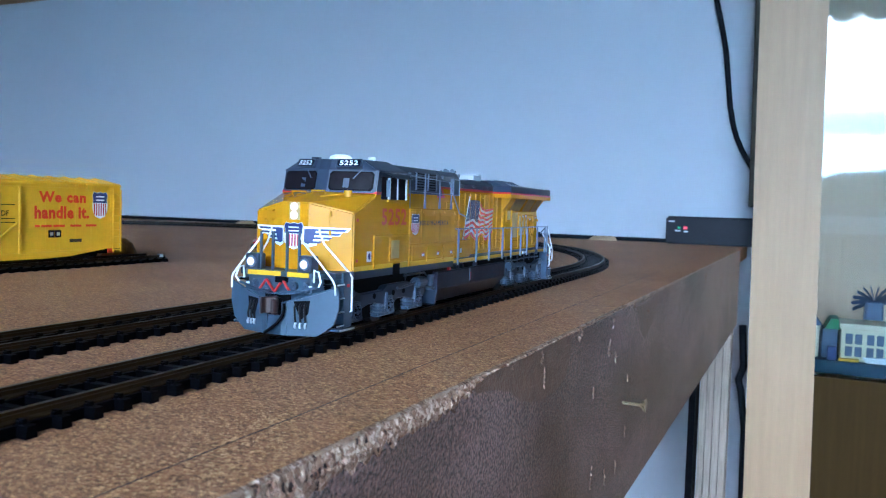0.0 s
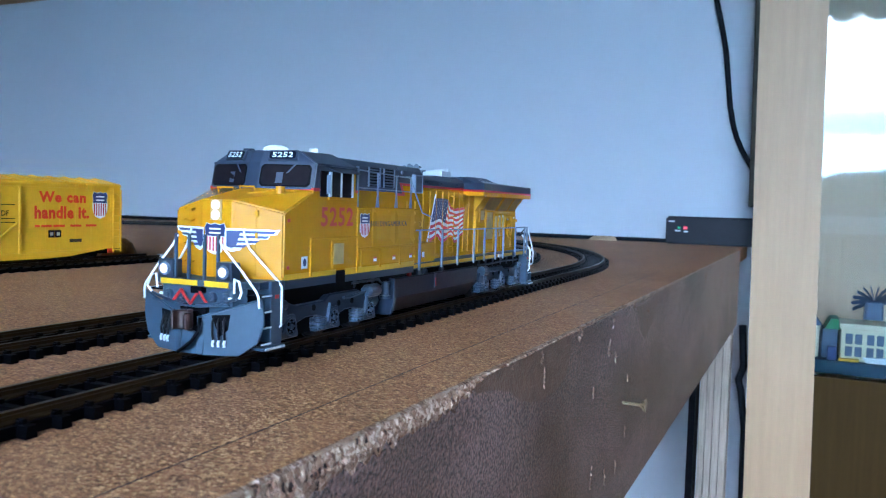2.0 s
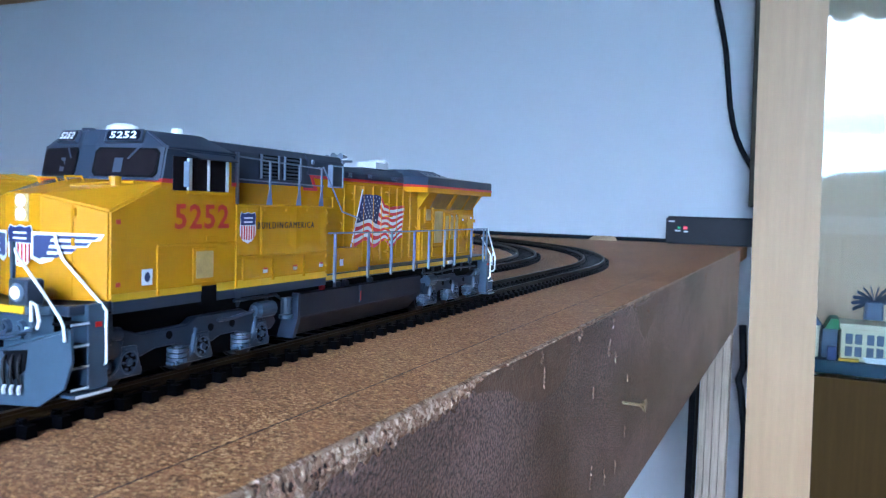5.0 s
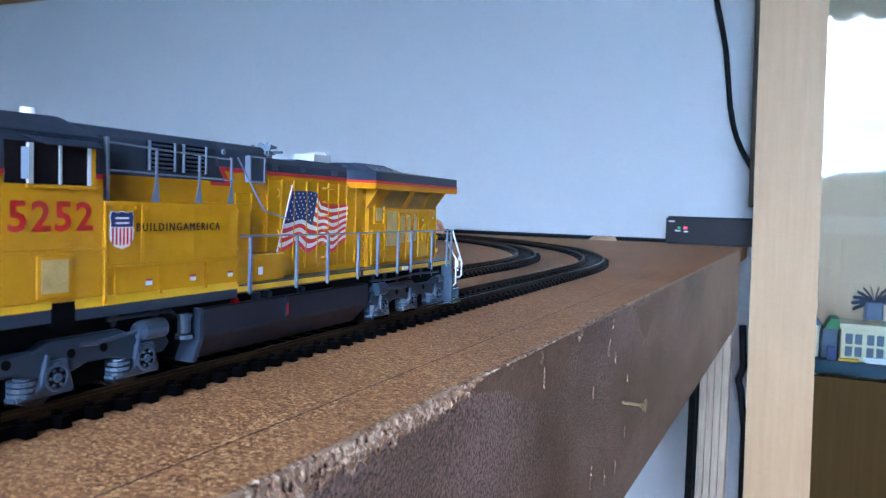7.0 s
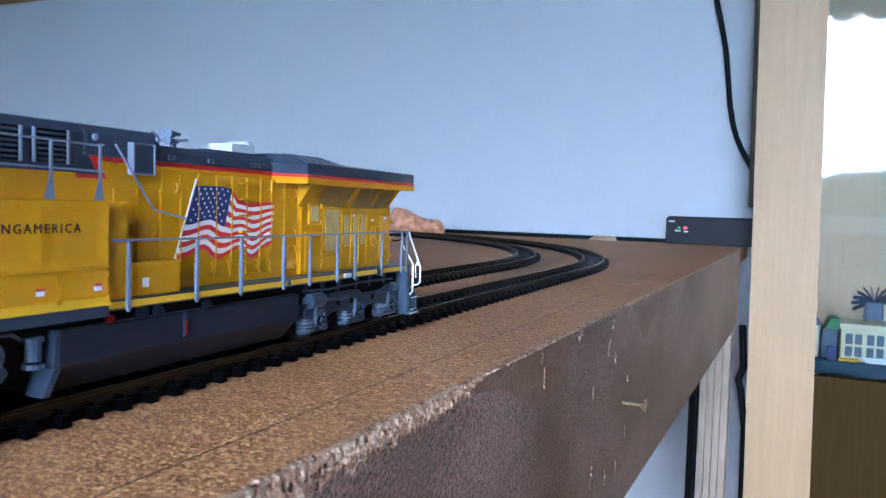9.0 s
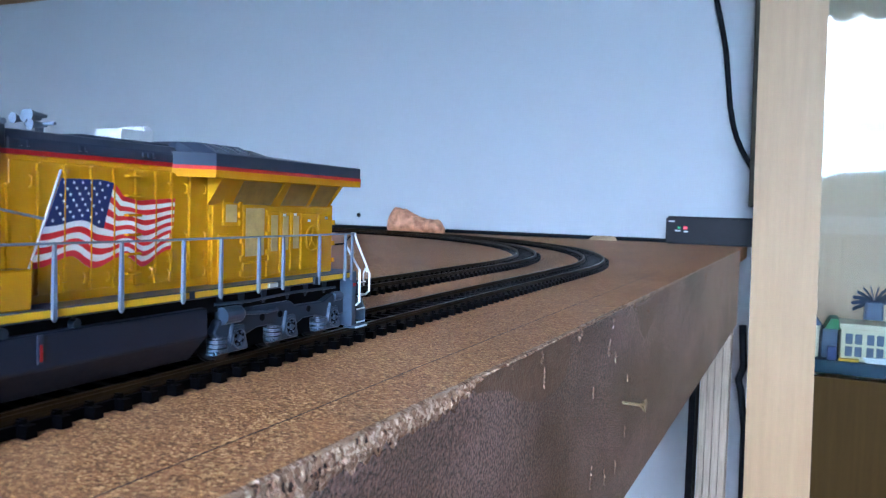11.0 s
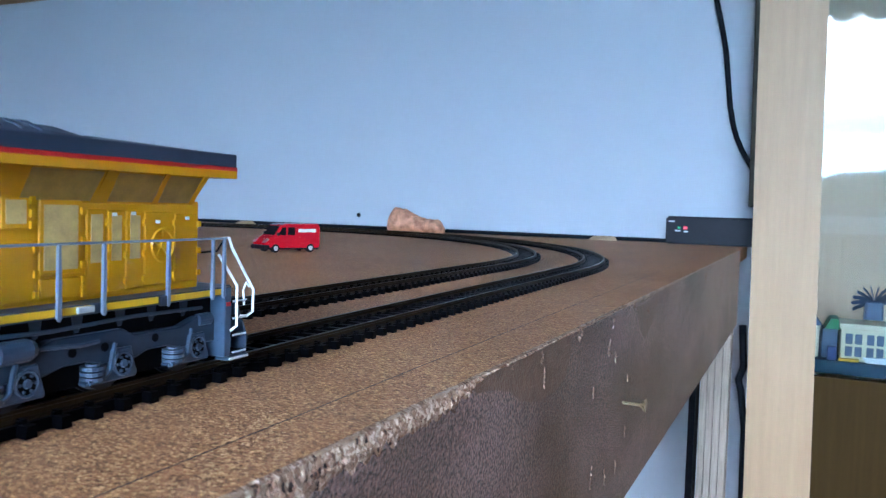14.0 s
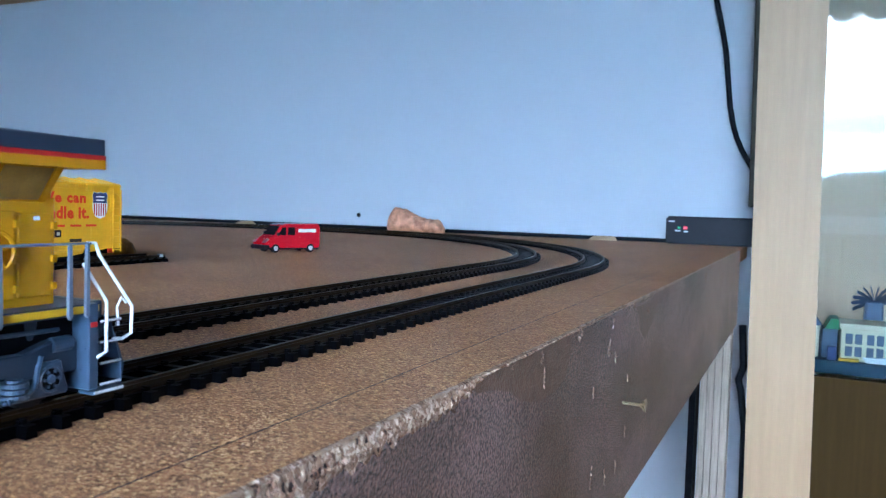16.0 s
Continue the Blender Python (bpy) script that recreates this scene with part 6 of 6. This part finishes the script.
def wall_things():
    r = thing("router", "black plastic router box with two small lamps", "router")
    body = box(B(), 1190, 1222, -100, 31, 0.6, 43)
    part("case", body, ROUTER, r, bevel=3, segs=3)
    for y in (20, -70):
        part("foot", disc(B(), (1206, y, 0), (0, 0, 1), 4, 0.9, 12), BLACK, r)
    part("lamp_red", box(B(), 1189.4, 1190.3, -1, 4.5, 23.5, 27.5), LED_RED, r, "lit red indicator lamp")
    part("lamp_green", box(B(), 1189.4, 1190.3, 9, 13, 24, 27), LED_GREEN, r, "dim green indicator lamp")
    for a, b, z in ((9, 17, 20), (-2, 4, 19), (18, 27, 34)):
        part("marking_bar", box(B(), 1189.5, 1190.2, a, b, z, z + 2), SILVER, r)
    solid("power_cable", tube(B(), [(1238, -5, 1490), (1238, -14, 600), (1238, -23, 377), (1238, -34, 330), (1238, -40, 300), (1238, -46, 250), (1238, -50, 215), (1238, -56, 185), (1238, -62, 165), (1238, -70, 147), (1238, -82, 126), (1238, -94, 106), (1238, -101, 80), (1238, -102, -200)], 4.2, 10), CABLE, "black power cable hanging down the wall", "cable", smooth=True)
    # Black tube standing in for the shaded gap between board and wall.
    solid("wall_gap_shade", tube(B(), [(1238, -60, 3.2), (1239, 300, 3.4), (1236, 700, 3.6), (1238, 1200, 3.6), (1236, 2000, 3.6)], 3.4, 8), CABLE, "thin black strip for the shaded gap along the wall", "cable", smooth=True)
    solid("low_cable", tube(B(), [(1150, -88, -110), (1148, -92, -170), (1152, -86, -190), (1150, -90, -205), (1152, -97, -260), (1150, -99, -420), (1150, -99, -700), (1150, -99, -899)], 5.0, 10), CABLE, "black cable bundle beside the table leg", "cable", smooth=True)
    solid("wall_plug", disc(B(), (1250.5, 604, 26), (-1, 0, 0), 4.2, 1.6, 14), BLACK, "small black hole plug in the wall", "wall plug")
    for y, x in ((846, 1226), (133, 1226)):
        solid("wood_offcut", hull(B(), [(x - 5, y - 24, 0), (x + 5, y - 20, 0), (x - 4, y + 26, 0), (x + 5, y + 20, 0), (x - 4, y - 18, 7), (x + 4, y + 18, 6), (x + 4, y - 14, 5)]), BEECH, "small pale wood offcut by the wall", "wood offcut", "wood offcuts by the wall")
    lump = B()
    hull(lump, [(378 + 13 * math.cos(a) * k, 305 + 12 * math.sin(a) * k, z) for a in [i * math.pi / 5 for i in range(10)] for k, z in ((1, 0), (0.95, 6), (0.7, 13), (0.3, 16))])
    solid("cork_lump", lump, CORK, "low tawny cork lump behind the siding", "rock")


def cabinet():
    """A beech cabinet with a glass front; toy buildings stand on its glass shelf."""
    c = thing("display_cabinet", "beech display cabinet with a glass front", "cabinet")
    up = part("upright", box(B(), 1110, 1150, -42, 42, -900, 1250), BEECH, c, "pale beech upright", bevel=1.5, segs=2)
    up.matrix_basis = pose(0, -0.1385, 0, -0.85, 0, 0)
    # Added dark strip: the shade along the upright's side, put into its colour.
    edge = part("shade_strip", box(B(), 1151.5, 1184, 30, 50, 60, 1250), EDGESHADE, c, "dark strip for the shade beside the upright", bevel=1)
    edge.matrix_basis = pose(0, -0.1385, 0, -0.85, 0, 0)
    part("back_panel", box(B(), 1540, 1556, -1150, -110, -900, 1250), PANELWOOD, c)
    part("side_panel", box(B(), 1152, 1540, -128, -112, -900, 1250), PANELWOOD, c)
    part("side_panel", box(B(), 1152, 1540, -1150, -1134, -900, 1250), PANELWOOD, c)
    part("top_panel", box(B(), 1152, 1540, -1133, -129, 1234, 1250), PANELWOOD, c)
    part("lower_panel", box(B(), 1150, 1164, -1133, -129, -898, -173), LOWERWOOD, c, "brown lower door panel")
    g = part("glass_front", box(B(), 1153, 1156, -1133, -129, -171, 1233), PANE, c, "clear reflecting glass front")
    g.visible_shadow = False
    part("glass_shelf", box(B(), 1166, 1520, -1132, -130, -164, -154), SHELFGLASS, c, "blue-grey glass shelf", bevel=1)
    part("shelf_edge", box(B(), 1160, 1166, -1132, -130, -169, -151), SHELFGLASS, c, "dark shelf edge")


def toys():
    base = -154
    h = thing("toy_house", "cream toy house with dark windows and a green roof edge", "toy house")
    x, y0, y1 = 1192, -330, -217
    part("wall", box(B(), x, x + 60, y0, y1, base, -108), CREAM, h, bevel=0.8)
    for k in range(4):
        y = y1 - 6 - k * 27
        for z in (-139,):
            w = part("window", box(B(), x - 0.8, x + 0.4, y - 21, y, z - 8, z + 24), SLATE, h, "dark blue window")
            part("window_bar", box(B(), x - 1.8, x - 0.7, y - 12, y - 9, z - 8, z + 24), CREAM, w)
            part("window_bar", box(B(), x - 1.9, x - 0.7, y - 21, y, z + 6, z + 9.5), CREAM, w)
    part("roof_edge", box(B(), x - 3, x + 63, y0 - 2, y1 + 2, -108, -101), CREAM, h, bevel=0.8)
    s = thing("toy_shed", "blue-grey toy shed with a green roof", "toy house")
    part("wall", box(B(), 1205, 1250, -214, -193, base, -112), SLATE, s, bevel=0.8)
    part("roof", prism(B(), [(-218, -112), (-196, -112), (-204, -97), (-214, -97)], "x", 1203, 1252), GREEN, s, "green roof")
    t = thing("toy_tower", "cream toy tower with a dark cap", "toy house")
    part("wall", box(B(), 1205, 1240, -190, -176, base, -108), CREAM, t, bevel=0.8)
    part("cap", prism(B(), [(-193, -108), (-173, -108), (-183, -95)], "x", 1203, 1242), SLATE, t)
    p = thing("toy_palm", "blue-grey toy palm behind the toy house", "toy tree")
    part("trunk", prism(B(), [(-278, base), (-250, base), (-252, -74), (-276, -74)], "x", 1270, 1295), SLATE, p, bevel=3)
    for k in range(11):
        a = math.pi * (k - 1) / 9
        px, pz = math.cos(a), math.sin(a)
        pts = [(-264 + px * r, -76 + pz * r * 0.9 - 0.004 * r * r) for r in (4, 16, 30)]
        bm = B()
        for (a0, b0), (a1, b1) in zip(pts, pts[1:]):
            hull(bm, [(1272, a0, b0 - 2), (1294, a0, b0 - 2), (1283, a0, b0 + 3), (1274, a1, b1 - 2), (1292, a1, b1 - 2), (1283, a1, b1 + 2)])
        part("frond", bm, SLATE, p)
    b = thing("toy_boat", "small white toy boat in front of the toy house", "toy boat")
    part("hull", hull(B(), [(1172, -300, base), (1184, -300, base), (1170, -306, -143), (1187, -306, -143), (1178, -244, -145), (1178, -250, base)]), WHITE, b)
    f = thing("toy_fence", "low yellow toy kerb on the shelf", "toy fence")
    part("kerb", box(B(), 1171, 1178, -240, -214, base, -148), STRIPE_YELLOW, f, bevel=0.6)
    k = thing("toy_block", "small dark toy block on the shelf", "toy block")
    part("block", box(B(), 1180, 1190, -212, -200, base, -134), BLUE, k, bevel=0.8)


room()
layout_board()
boxcar()
van()
rock()
wall_things()
cabinet()
toys()
LOCO, WHEELS = locomotive()
tracks()


# ---- what moves ----
def motions():
    """The locomotive rolls towards the camera at an even crawl, its wheels turning with it."""
    stops = [(0.0, 158.9), (0.5, 152.0), (1.0, 141.5), (1.5, 132.2), (2.0, 121.8), (2.5, 112.7), (3.0, 102.5), (3.5, 92.5), (4.0, 82.1), (6.5, 32.8), (7.0, 22.0), (7.5, 12.6), (8.0, 2.0), (8.5, -7.8), (9.0, -18.1), (11.5, -66.9), (12.0, -77.4), (12.5, -86.6), (13.0, -97.5), (13.5, -106.6), (14.0, -117.3), (14.5, -126.6), (15.0, -138.2), (15.5, -147.5), (16.0, -157.8)]
    walk(LOCO, [(t, pose(x * U, 0, 0)) for t, x in stops])
    ts, xs = [t for t, x in stops], [x for t, x in stops]
    for wheel, ax in WHEELS:
        rows = []
        for k in range(41):
            x = float(np.interp(k * 0.4, ts, xs))
            rows.append((k * 0.4, pose(ax * U, 0, 11.0 * U, 0, math.degrees((x - 158.9) / 6.0), 0)))
        walk(wheel, rows)


motions()
